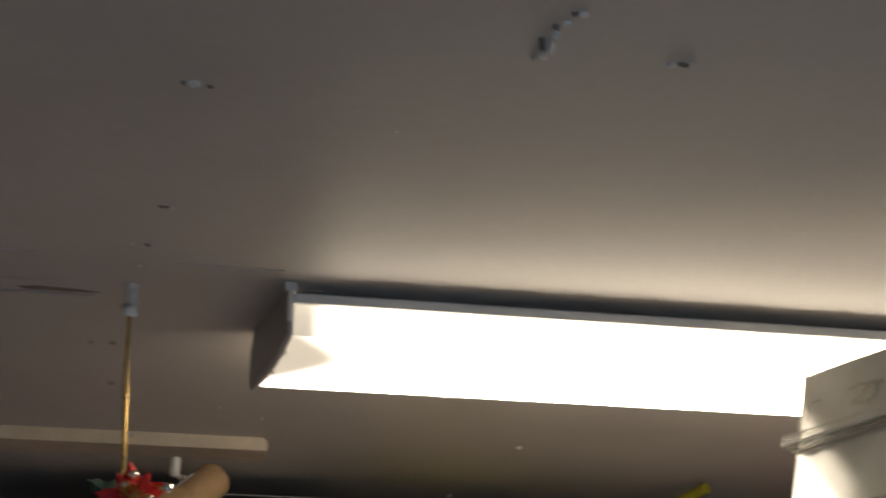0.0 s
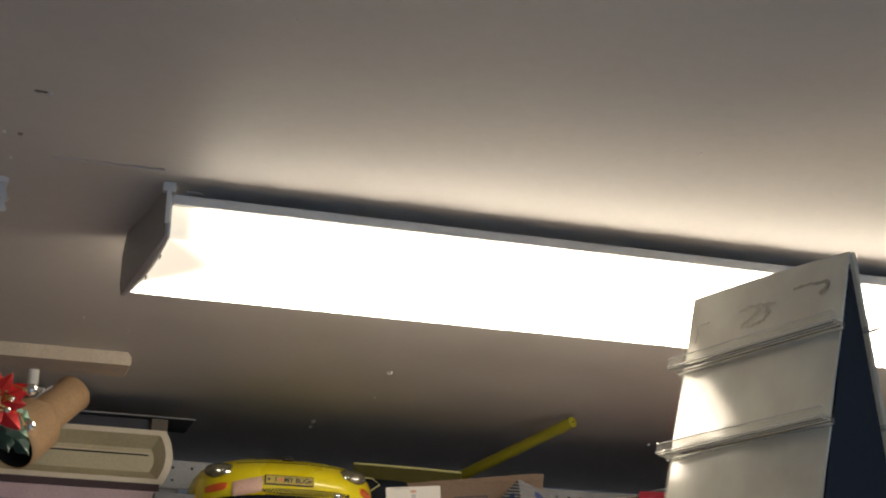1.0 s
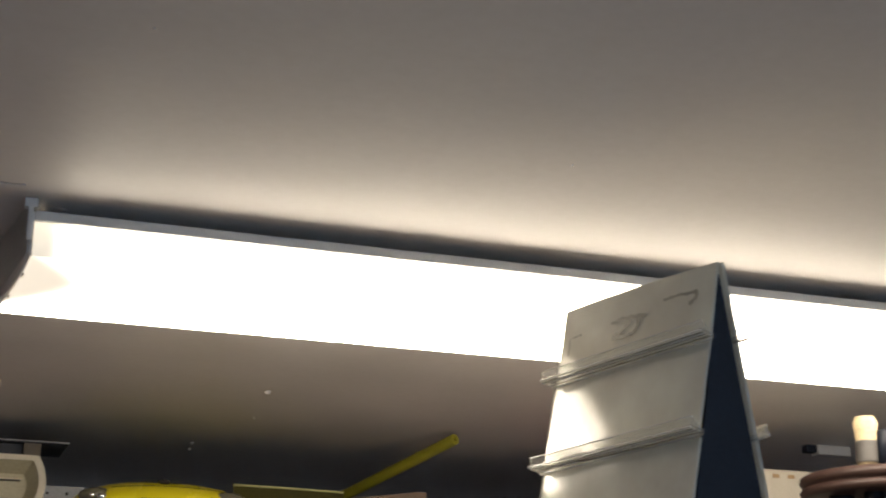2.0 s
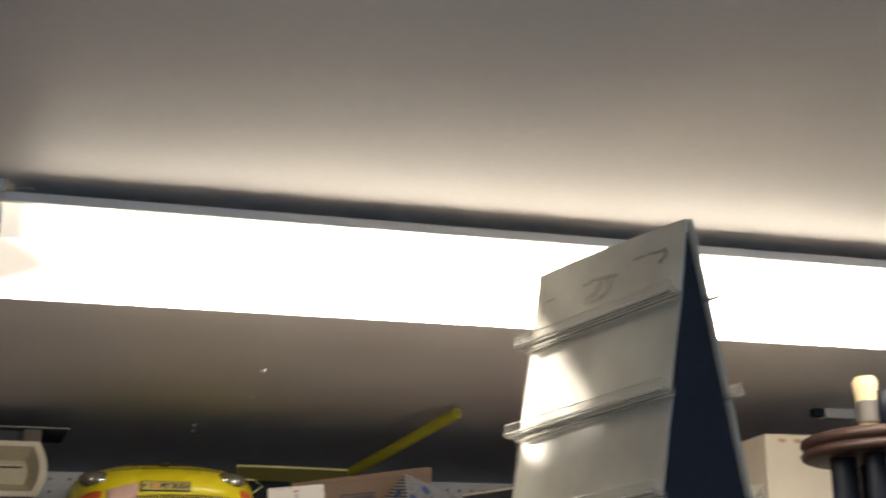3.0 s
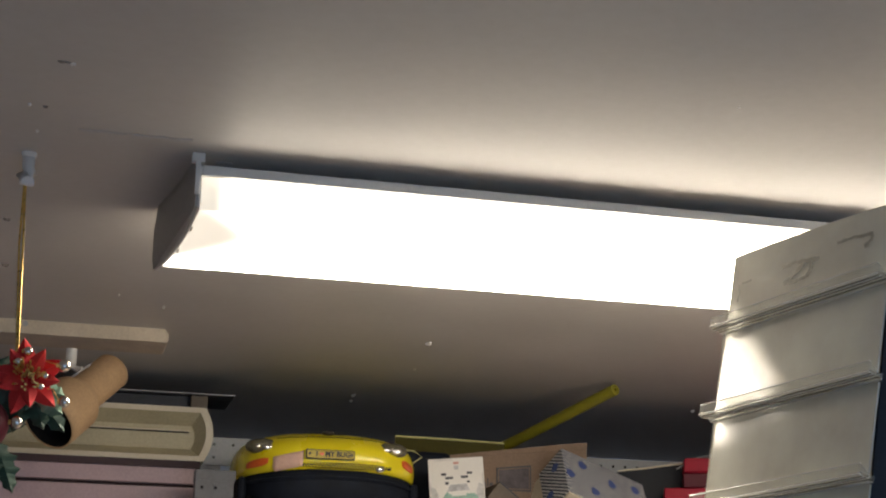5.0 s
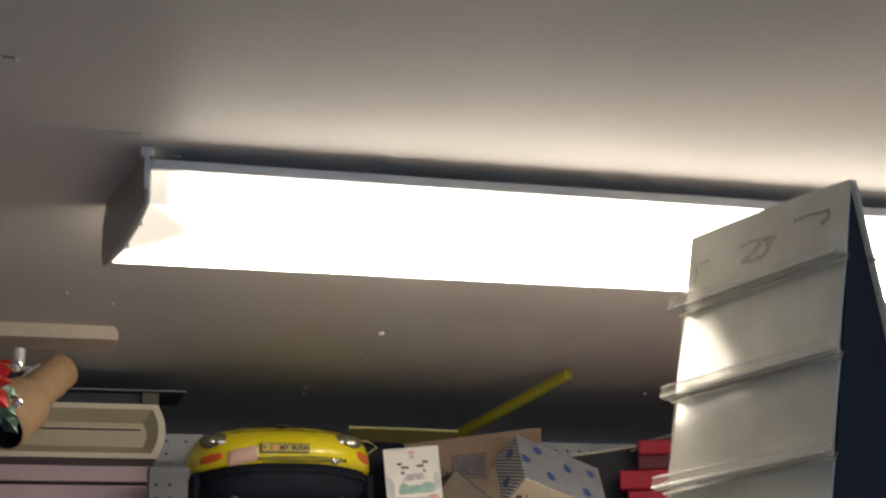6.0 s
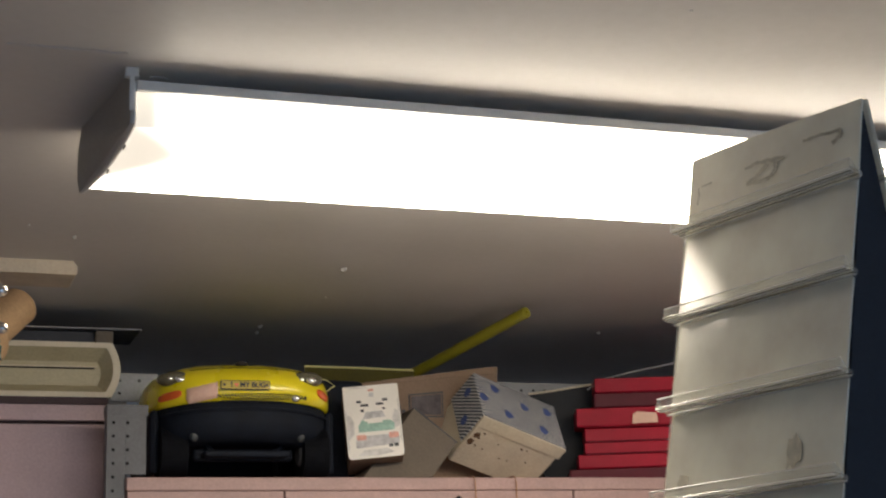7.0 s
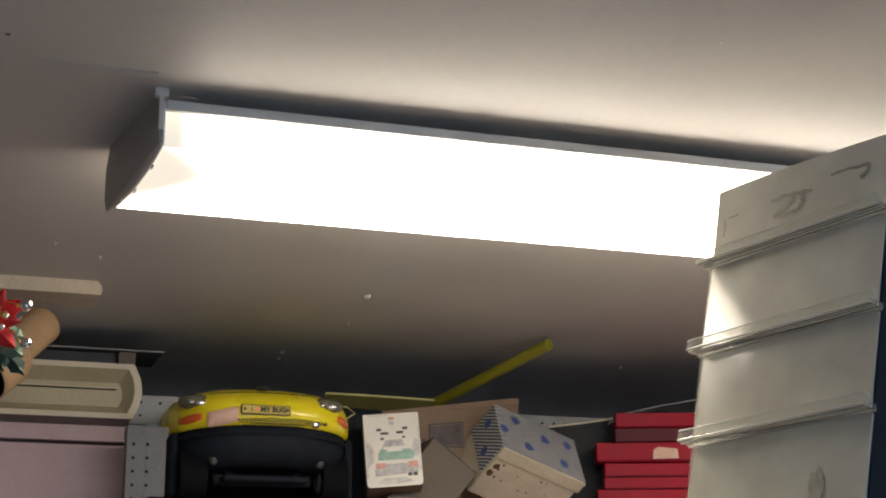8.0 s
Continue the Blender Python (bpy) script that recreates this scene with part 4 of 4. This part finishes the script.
def rod_and_sheet():
    tip, tail = Vector((1.019, 2.513, 2.384)), Vector((0.862, 2.85, 2.2960))
    d = (tail - tip).normalized()
    r = thing("plastic_rod", Matrix.Translation(tail), "yellow hollow plastic rod leaning against the boxes", "rod")
    q = (tip - tail).to_track_quat("Z", "Y").to_matrix().to_4x4()
    ln = (tip - tail).length
    part("rod", lathe([(0.0, 0), (0.0115, 0.0), (0.0125, 0.002), (0.0125, ln - 0.002), (0.0115, ln), (0.0045, ln), (0.0042, ln - 0.03), (0, ln - 0.03)], 24), M_ROD, r, smooth=False, m=q)
    # Black disc for the shade down the bore.
    part("bore", cyl((0, 0, ln - 0.012), (0, 0, ln - 0.011), 0.0043, seg=14), M_HOLE_SHADE, r, m=q)
    s = thing("plastic_sheet", pose(0.60, 2.80, 2.03), "olive plastic sheet with pale lime edge, standing upright", "sheet")
    n = 18
    def crest(u):
        return 0.272 + 0.003 * math.sin(3 * u) - 0.004 * u
    bm = bmesh.new()
    lo, hi = [], []
    for k in range(n + 1):
        u = k / n
        y = 0.012 * math.sin(math.pi * u)
        lo.append((bm.verts.new((0.255 * u, y, 0)), bm.verts.new((0.255 * u, y + 0.003, 0))))
        hi.append((bm.verts.new((0.255 * u, y, crest(u))), bm.verts.new((0.255 * u, y + 0.003, crest(u)))))
    for k in range(n):
        bm.faces.new((lo[k][0], lo[k + 1][0], hi[k + 1][0], hi[k][0]))
        bm.faces.new((lo[k][1], lo[k + 1][1], hi[k + 1][1], hi[k][1]))
        bm.faces.new((hi[k][0], hi[k + 1][0], hi[k + 1][1], hi[k][1]))
    part("sheet", bm, M_OLIVE, s)
    part("edge", tube([(0.255 * k / n, 0.012 * math.sin(math.pi * k / n), crest(k / n) + 0.001) for k in range(n + 1)], 0.0022, 6), M_LIME, s, "pale lime edge")
    c = thing("cord", pose(1.1, 2.60, 2.2), "thin pale cord running over the boxes", "cord")
    part("strand", tube([(0.10, 0.02, 0.035), (0.15, 0.02, 0.062), (0.22, 0.0, 0.078), (0.32, -0.01, 0.098), (0.5, -0.01, 0.13)], 0.0012, 6), M_GREY, c)


rod_and_sheet()


def dark_gap_filler():
    # Black lump added to darken the shaded gap between car and picture box.
    b = thing("gap_filler", pose(0.588, 2.655, 2.03), "black filler added for the dark gap behind the picture box", "pouch")
    bm = box(0.0, 0.11, 0, 0.12, 0, 0.222, 0.018, seg=4)
    for v in bm.verts:
        v.co.x += 0.006 * math.sin(30 * v.co.z)
        v.co.y += 0.005 * math.sin(24 * v.co.x + 20 * v.co.z)
    part("pouch", bm, M_BLACK, b, smooth=True)
    part("cord", tube([(-0.02, -0.004, 0.222), (0.02, -0.01, 0.219), (0.035, -0.02, 0.205), (0.0, -0.014, 0.18)], 0.0013, 6), M_LIME, b, "thin pale lime cord")


dark_gap_filler()


# ---- on the wardrobe's front ----
def wardrobe_front():
    for x in (0.878, 0.968):
        h = thing("wire_hook", pose(x, 2.5, 2.03), "copper wire hook over the wardrobe's top edge", "hook", "wire hooks")
        pts = [(0, 0.06, 0.0015), (0, 0.0, 0.0025), (0.0, -0.006, 0.0), (0.002, -0.008, -0.01), (0.003, -0.007, -0.05), (0.004, -0.007, -0.10)]
        part("wire", tube(pts, 0.0016, 8), M_COPPER, h)
    s = thing("hanging_sign", pose(0.60, 2.478, 1.86), "white board with blue corner hanging on the wardrobe", "board")
    part("board", box(-0.118, 0.315, 0, 0.012, 0, 0.103, 0.002), M_WHITE, s)
    part("end_strip", prism([(-0.142, 0.080), (-0.1182, 0.090), (-0.1182, 0.101), (-0.130, 0.098)], 0.010), M_SPOT, s, "brown worn end strip")
    part("label", box(0.245, 0.314, -0.001, 0.0, 0.05, 0.1025), M_BLUE, s, "blue corner")
    k = thing("black_handle", pose(0.787, 2.478, 1.965), "small black handle above the white board", "handle")
    part("grip", tube([(0, 0, -0.002), (0.002, 0, 0.006), (0.012, 0, 0.011), (0.050, 0, 0.019)], 0.0032, 10), M_BLACK, k)
    part("knob", ball((0.051, 0, 0.020), 0.0058, 12), M_BLACK, k, smooth=True)
    part("stem", box(-0.003, 0.004, -0.001, 0.018, -0.004, 0.002, 0.001), M_BLACK, k)


wardrobe_front()


# ---- things to the side of the rack ----
def white_box():
    b = thing("carton", pose(1.577, 2.20, 2.10), "pale cream carton standing on a cupboard", "carton")
    part("carton", box(0.0, 0.215, 0, 0.22, 0, 0.203, 0.003), M_CREAM_CARD, b)
    part("flap", box(0.004, 0.211, 0.004, 0.216, 0.203, 0.206, 0.001), M_CREAM_CARD, b)
    for x in (0.032, 0.068):
        part("hand_hole", box(x, x + 0.016, -0.0012, 0.0, 0.188, 0.196, 0.0005), M_CARD_TAN, b)


white_box()


def side_cupboard():
    c = thing("cupboard", pose(1.55, 2.16, 0), "plain pink-grey cupboard under a cream carton", "cupboard")
    part("carcass", box(0, 0.30, 0.02, 0.33, 0, 2.10, 0.003), M_PINK, c)
    part("door", box(0.002, 0.298, 0.0, 0.02, 0.05, 2.095, 0.003), M_PANEL, c)


side_cupboard()


def dark_gap_wedge():
    # Navy wedge added for the dark gap and flap beside the red boxes.
    f = thing("dark_wedge", pose(1.125, 2.70, 2.03, 0, 0, -14), "dark navy wedge with pale edge, added in a dark gap", "case")
    part("case", prism([(0, 0), (0.115, 0), (0.135, 0.10), (0.125, 0.225), (-0.03, 0.205), (-0.012, 0.09)], 0.14), M_NAVY, f)
    part("edge", tube([(-0.031, -0.001, 0.206), (0.03, -0.002, 0.213), (0.126, -0.001, 0.227)], 0.0022, 6), M_CARD_PALE, f)


dark_gap_wedge()

def revolving_stand():
    s = thing("revolving_stand", pose(1.462, 1.62, 0.95), "dark brown revolving stand with round top and posts", "revolving stand")
    z = 2.158 - 0.95
    prof = [(0, 0), (0.125, 0.0), (0.134, 0.004), (0.136, 0.011), (0.131, 0.017), (0.126, 0.019), (0.132, 0.021), (0.136, 0.027), (0.134, 0.035), (0.124, 0.040), (0, 0.040)]
    part("top", lathe(prof, 56), M_BROWN_DISC, s, "dark brown grooved round top", smooth=True, m=Matrix.Translation((0, 0, z)))
    part("foot", lathe([(0, 0), (0.14, 0), (0.14, 0.02), (0.12, 0.03), (0, 0.03)], 40), M_BROWN_DISC, s)
    for k in range(7):
        a = 2 * math.pi * k / 7 + 0.35
        x, y = 0.075 * math.cos(a), 0.075 * math.sin(a)
        part("post", cyl((x, y, 0.025), (x, y, z + 0.002), 0.022 if k % 2 else 0.017, seg=20), M_NAVY, s)
    part("pole", cyl((0, 0, 0.02), (0, 0, z), 0.012), M_GREY, s)
    top = 2.198
    def bottle(x, y, prof, material, label, cat="bottle", m=None):
        t = thing("bottle", pose(x, y, top), label, cat)
        part("body", lathe(prof, 24), material, t, smooth=True)
        return t
    t = bottle(1.408, 1.575, [(0, 0), (0.017, 0), (0.018, 0.05), (0.0195, 0.066), (0.021, 0.078), (0.016, 0.088), (0, 0.09)], M_BRUSH, "cream cloth-topped brush standing upright", "brush")
    part("collar", lathe([(0.0185, 0.01), (0.0195, 0.012), (0.0195, 0.045), (0.0185, 0.047)], 24), M_INK, t)
    bottle(1.437, 1.56, [(0, 0), (0.017, 0), (0.017, 0.062), (0.015, 0.065), (0, 0.065)], M_NAVY, "dark navy plastic jar on the round top", "jar")
    t = bottle(1.482, 1.56, [(0, 0), (0.024, 0), (0.025, 0.055), (0.022, 0.066), (0, 0.067)], M_BLUEGREY, "blue-grey jar with rounded lid", "jar")
    part("lid", lathe([(0.0255, 0.045), (0.027, 0.047), (0.027, 0.062), (0.0225, 0.068), (0, 0.069)], 24), M_BLUEGREY, t)
    bottle(1.512, 1.62, [(0, 0), (0.02, 0), (0.02, 0.07), (0.013, 0.083), (0, 0.085)], M_CARD_PALE, "cream round pot behind the jars", "pot")
    t = thing("tool", Matrix.Translation((1.542, 1.55, top)), "black handled tool leaning outwards", "tool")
    part("handle", tube([(0.0, 0, 0.004), (0.012, 0, 0.03), (0.04, 0, 0.075), (0.075, 0, 0.12)], 0.008, 10), M_BLACK, t)


revolving_stand()
c = thing("ceiling_block", pose(1.84, 2.375, CEIL), "small grey plastic block fixed to the ceiling", "bracket")
part("block", box(0, 0.085, 0, 0.03, -0.020, 0.0015, 0.002), M_GREY, c)
part("cap", box(-0.028, 0.0, 0.004, 0.026, -0.016, 0.0015, 0.002), M_BLACK, c)


# ---- ceiling batten, hook and hanging things ----
def batten():
    b = thing("wooden_batten", pose(-0.757, 2.292, CEIL), "pale wooden batten screwed to the ceiling", "batten")
    part("strip", prism([(0, 0.0015), (0, -0.024), (0.803, -0.024), (0.806, -0.020), (0.806, -0.008), (0.798, 0.0015)], 0.115), M_WOOD_PALE, b)
    part("screw", cyl((0.545, -0.0015, -0.006), (0.545, 0.002, -0.006), 0.005, seg=14), M_GREY, b)


batten()


def hook(x, y, drop, name, label):
    h = thing(name, pose(x, y, CEIL), label, "hook")
    part("plate", cyl((0, 0, 0.0015), (0, 0, -0.006), 0.010, 0.009, seg=18), M_WHITE, h)
    pts = [(0, 0, -0.004), (0, 0, -drop * 0.45), (0.004, -0.004, -drop * 0.7), (0.003, -0.010, -drop), (-0.004, -0.012, -drop * 0.98), (-0.006, -0.010, -drop * 0.8)]
    part("prong", tube(pts, 0.0078, 12), M_WHITE, h, smooth=True)


hook(-0.207, 1.310, 0.040, "ceiling_hook", "white plastic ceiling hook holding a gold cord")
peg = thing("ceiling_peg", pose(-0.124, 2.41, CEIL), "white plastic ceiling peg above a cardboard tube", "peg")
part("shaft", lathe([(0, 0.0015), (0.011, 0.0015), (0.0115, -0.004), (0.0098, -0.008), (0.0105, -0.052), (0.0085, -0.062), (0, -0.063)], 20), M_WHITE, peg, smooth=True)
part("toe", tube([(0.0, 0.0, -0.056), (0.012, -0.004, -0.062), (0.022, -0.008, -0.063)], 0.0045, 8), M_WHITE, peg)


def cardboard_horn():
    a, b = Vector((-0.157, 2.215, 2.201)), Vector((-0.047, 2.325, 2.324))
    t = thing("cardboard_tube", Matrix.Translation(a), "tan cardboard tube widening to an open mouth, hanging", "tube")
    q = (b - a).to_track_quat("Z", "Y").to_matrix().to_4x4()
    L = (b - a).length
    R, r = 0.052, 0.0355
    prof = [(R - 0.003, 0.001), (R, 0.0), (R + 0.001, 0.02), (R, 0.075), (R - 0.0025, 0.082), (r + 0.004, 0.092), (r + 0.0005, 0.096), (r, 0.102), (r - 0.0005, L - 0.004), (r - 0.004, L + 0.001), (0, L + 0.002)]
    part("shell", lathe(prof, 40), M_CARD_TAN, t, "tan cardboard shell", smooth=True, m=q)
    # Inner wall painted black in place of the shade in the mouth.
    part("lining", lathe([(R - 0.003, 0.001), (R - 0.004, 0.06), (r - 0.004, 0.09), (0, 0.10)], 40), M_HOLE_SHADE, t, "lining, coloured black for the shade inside", smooth=True, m=q)
    w = Vector((-0.124, 2.41, 2.340)) - a
    part("wire", tube([w, (w + Vector((0.02, -0.04, -0.02))), Vector((0.065, 0.03, 0.115)), Vector((0.03, 0.02, 0.085))], 0.0016, 6), M_GREY, t)


cardboard_horn()


def ornament():
    o = Vector((-0.191, 1.305, 2.084))
    t = thing("christmas_ornament", Matrix.Translation(o), "christmas ornament with red poinsettia, holly and silver baubles", "ornament")
    rnd = random.Random(11)
    for dx in (-0.0022, 0.0022):
        part("cord", tube([Vector((-0.209 + dx * 0.3, 1.304, 2.366)) - o, Vector((-0.207 + dx, 1.303, 2.28)) - o, Vector((-0.2 + dx * 0.4, 1.302, 2.14)) - o], 0.0014, 6), M_GOLD, t, "gold cord")
    part("core", ball((-0.02, 0.02, -0.01), 0.024, 16, (1, 0.8, 1)), M_LEAF, t, smooth=True)
    def leaf(at, ang, length, width, tip_y, material, name, teeth=0):
        """A pointed leaf in the picture's plane with thickness and a folded midrib."""
        n = 12
        bm = bmesh.new()
        mid, le, ri = [], [], []
        for k in range(n + 1):
            u = k / n
            wv = width * math.sin(math.pi * min(1, u * 0.92 + 0.08)) ** 0.9 * (1 - 0.25 * u)
            if teeth:
                wv *= 1 + 0.35 * (1 if k % 3 == 1 else -0.4)
            y = tip_y * u * u
            mid.append(bm.verts.new((u * length, y - 0.0015, 0)))
            le.append(bm.verts.new((u * length, y + 0.003, wv)))
            ri.append(bm.verts.new((u * length, y + 0.003, -wv)))
        for k in range(n):
            bm.faces.new((mid[k], mid[k + 1], le[k + 1], le[k]))
            bm.faces.new((ri[k], ri[k + 1], mid[k + 1], mid[k]))
        geo = bmesh.ops.extrude_face_region(bm, geom=bm.faces[:])
        for v in geo["geom"]:
            if isinstance(v, bmesh.types.BMVert):
                v.co.y += 0.0014
        part(name, bm, material, t, m=Matrix.Translation(at) @ Matrix.Rotation(-ang, 4, "Y"))
    c = Vector((0.006, -0.03, 0.026))
    for k in range(5):
        leaf(c + Vector((0, 0.006, 0)), radians(100 + 72 * k + rnd.uniform(-8, 8)), 0.048, 0.014, -0.008, M_PETAL, "petal")
    for k in range(5):
        leaf(c, radians(60 + 72 * k + rnd.uniform(-8, 8)), 0.038, 0.011, -0.014, M_PETAL, "petal")
    for k, (ang, ln, mat_) in enumerate(((-35, 0.058, M_LEAF_PALE), (-70, 0.06, M_LEAF), (-105, 0.065, M_LEAF), (150, 0.07, M_LEAF), (190, 0.07, M_LEAF), (225, 0.07, M_LEAF), (-50, 0.075, M_LEAF), (-10, 0.045, M_LEAF_PALE), (175, 0.05, M_LEAF_PALE), (120, 0.05, M_LEAF))):
        leaf(c + Vector((rnd.uniform(-0.004, 0.004), 0.014 + 0.002 * k, rnd.uniform(-0.012, 0.0))), radians(ang), ln, 0.019, rnd.uniform(-0.01, 0.015), mat_, "holly_leaf", 1)
    for k in range(16):
        leaf(Vector((-0.03 + rnd.uniform(-0.03, 0.02), 0.0 + rnd.uniform(-0.01, 0.02), -0.03 + rnd.uniform(-0.03, 0.03))), radians(rnd.uniform(120, 300)), rnd.uniform(0.04, 0.065), 0.016, rnd.uniform(-0.012, 0.012), M_LEAF, "holly_leaf", 1)
    for k in range(42):
        a, r = rnd.uniform(0, 2 * math.pi), rnd.uniform(0.001, 0.016)
        p = c + Vector((r * math.cos(a), -0.006, r * math.sin(a)))
        q = p + Vector((0.35 * r * math.cos(a), -0.016 - rnd.uniform(0, 0.006), 0.35 * r * math.sin(a)))
        part("stamen", cyl(p, q, 0.0009, 0.0014, seg=6), M_GOLD, t)
    berries = [((0.047, -0.052, 0.038), 0.0075), ((0.050, -0.045, -0.004), 0.0066), ((-0.002, -0.04, -0.03), 0.0075), ((0.004, -0.035, 0.056), 0.0058), ((0.022, -0.05, 0.012), 0.004),
               ((-0.006, -0.05, 0.040), 0.0045), ((0.026, -0.046, 0.026), 0.004)]
    for p, r in berries:
        b = part("bauble", ball(p, r, 16), M_SILVER, t, "small silver bauble", smooth=True)
        part("cap", cyl(Vector(p) + Vector((-r * 0.9, 0, 0.0)), Vector(p) + Vector((-r * 1.25, 0, 0)), r * 0.35, seg=8), M_GOLD, b)
    part("stem", tube([c + Vector((0, 0.01, 0.012)), c + Vector((0.016, 0.004, 0.022)), Vector((0.040, -0.050, 0.039))], 0.0008, 5), M_GOLD, t)
    part("stem", tube([c + Vector((0.01, 0.01, -0.012)), c + Vector((0.03, 0.004, -0.012)), Vector((0.044, -0.044, -0.003))], 0.0008, 5), M_GOLD, t)
    part("bauble", ball((-0.045, -0.01, -0.03), 0.034, 24), M_RED_DARK, t, "dark red glossy ball", smooth=True)


ornament()


# ---- ceiling scars ----
def chip(x, y, sx, sy, label, material, seed, tall=0.004, turn=0):
    rr = random.Random(seed)
    bm = bmesh.new()
    n = 11
    sx, sy = sx * 0.8, sy * 0.85
    ring = [(sx * (0.7 + 0.5 * rr.random()) * math.cos(2 * math.pi * k / n), sy * (0.7 + 0.5 * rr.random()) * math.sin(2 * math.pi * k / n)) for k in range(n)]
    a = [bm.verts.new((px, py, 0.002)) for px, py in ring]
    b = [bm.verts.new((px * 0.65, py * 0.65, -tall * (0.6 + 0.5 * rr.random()))) for px, py in ring]
    t = bm.verts.new((0, 0, -tall * 0.9))
    for k in range(n):
        bm.faces.new((a[k], a[(k + 1) % n], b[(k + 1) % n], b[k]))
        bm.faces.new((b[k], b[(k + 1) % n], t))
    bm.faces.new(a)
    solid("ceiling_chip", bm, material, label, "plaster chip", "ceiling scars", m=pose(x, y, CEIL, 0, 0, turn + rr.uniform(-12, 12)))


for k, (x, y, sx, sy, tall, white) in enumerate((
        (0.542, 2.258, 0.007, 0.012, 0.004, 1), (0.576, 2.518, 0.003, 0.006, 0.002, 1), (0.513, 2.852, 0.004, 0.016, 0.004, 1), (0.522, 2.93, 0.003, 0.012, 0.003, 1), (0.024, 2.107, 0.003, 0.010, 0.003, 1),
        (-0.057, 2.037, 0.002, 0.005, 0.002, 1), (-0.172, 0.987, 0.011, 0.003, 0.002, 0), (-0.162, 0.990, 0.005, 0.003, 0.003, 1), (-0.207, 1.129, 0.004, 0.003, 0.003, 1), (-0.189, 1.131, 0.005, 0.003, 0.003, 0),
        (-0.198, 1.221, 0.003, 0.003, 0.002, 1), (0.572, 0.91, 0.003, 0.003, 0.002, 1), (-0.154, 0.623, 0.010, 0.004, 0.005, 1), (-0.164, 0.625, 0.004, 0.004, 0.003, 0), (-0.139, 0.629, 0.006, 0.003, 0.003, 0), (0.148, 0.487, 0.010, 0.024, 0.009, 1), (0.143, 0.470, 0.005, 0.008, 0.0105, 0),
        (0.150, 0.452, 0.006, 0.005, 0.005, 1), (0.148, 0.440, 0.005, 0.005, 0.004, 0), (0.155, 0.432, 0.006, 0.005, 0.004, 1), (0.164, 0.412, 0.006, 0.006, 0.004, 1), (0.157, 0.414, 0.005, 0.004, 0.003, 0), (0.268, 0.492, 0.006, 0.004, 0.003, 1), (0.278, 0.490, 0.009, 0.004, 0.003, 0), (0.286, 0.487, 0.005, 0.003, 0.003, 1),
        (-0.238, 1.622, 0.008, 0.004, 0.003, 0), (-0.243, 1.888, 0.008, 0.005, 0.003, 0), (-0.27, 1.625, 0.003, 0.004, 0.002, 0), (1.32, 2.80, 0.005, 0.01, 0.003, 1), (0.05, 0.70, 0.002, 0.002, 0.002, 1))):
    if y < 0.75:
        x, y = x + 0.005, y + 0.010
    chip(x, y, sx, sy, "small plaster chip at an old ceiling fixing" if white else "dark scar of an old ceiling fixing", M_DUST if white else M_SCAR, k, tall)
# raised filler lines at the board joint
for x0, x1, y in ((-0.15, -0.014, 1.200), (-0.367, -0.32, 1.186), (-0.385, -0.26, 1.373), (-0.385, -0.29, 1.310)):
    bm = tube([(x0 + (x1 - x0) * k / 8, y + 0.002 * math.sin(3 * k), CEIL - 0.0005) for k in range(9)], 0.0016, 5)
    solid("filler_line", bm, M_CEIL, "thin raised filler line on the ceiling", "filler line", "ceiling scars")
bm = prism([(-0.36, 1.352), (-0.33, 1.345), (-0.28, 1.350), (-0.25, 1.358), (-0.29, 1.362), (-0.35, 1.360)], -0.001, "z")
solid("ceiling_patch", bm, M_SCAR, "dark patch along the ceiling joint", "stain", "ceiling scars", m=Matrix.Translation((0, 0, CEIL + 0.0015)))
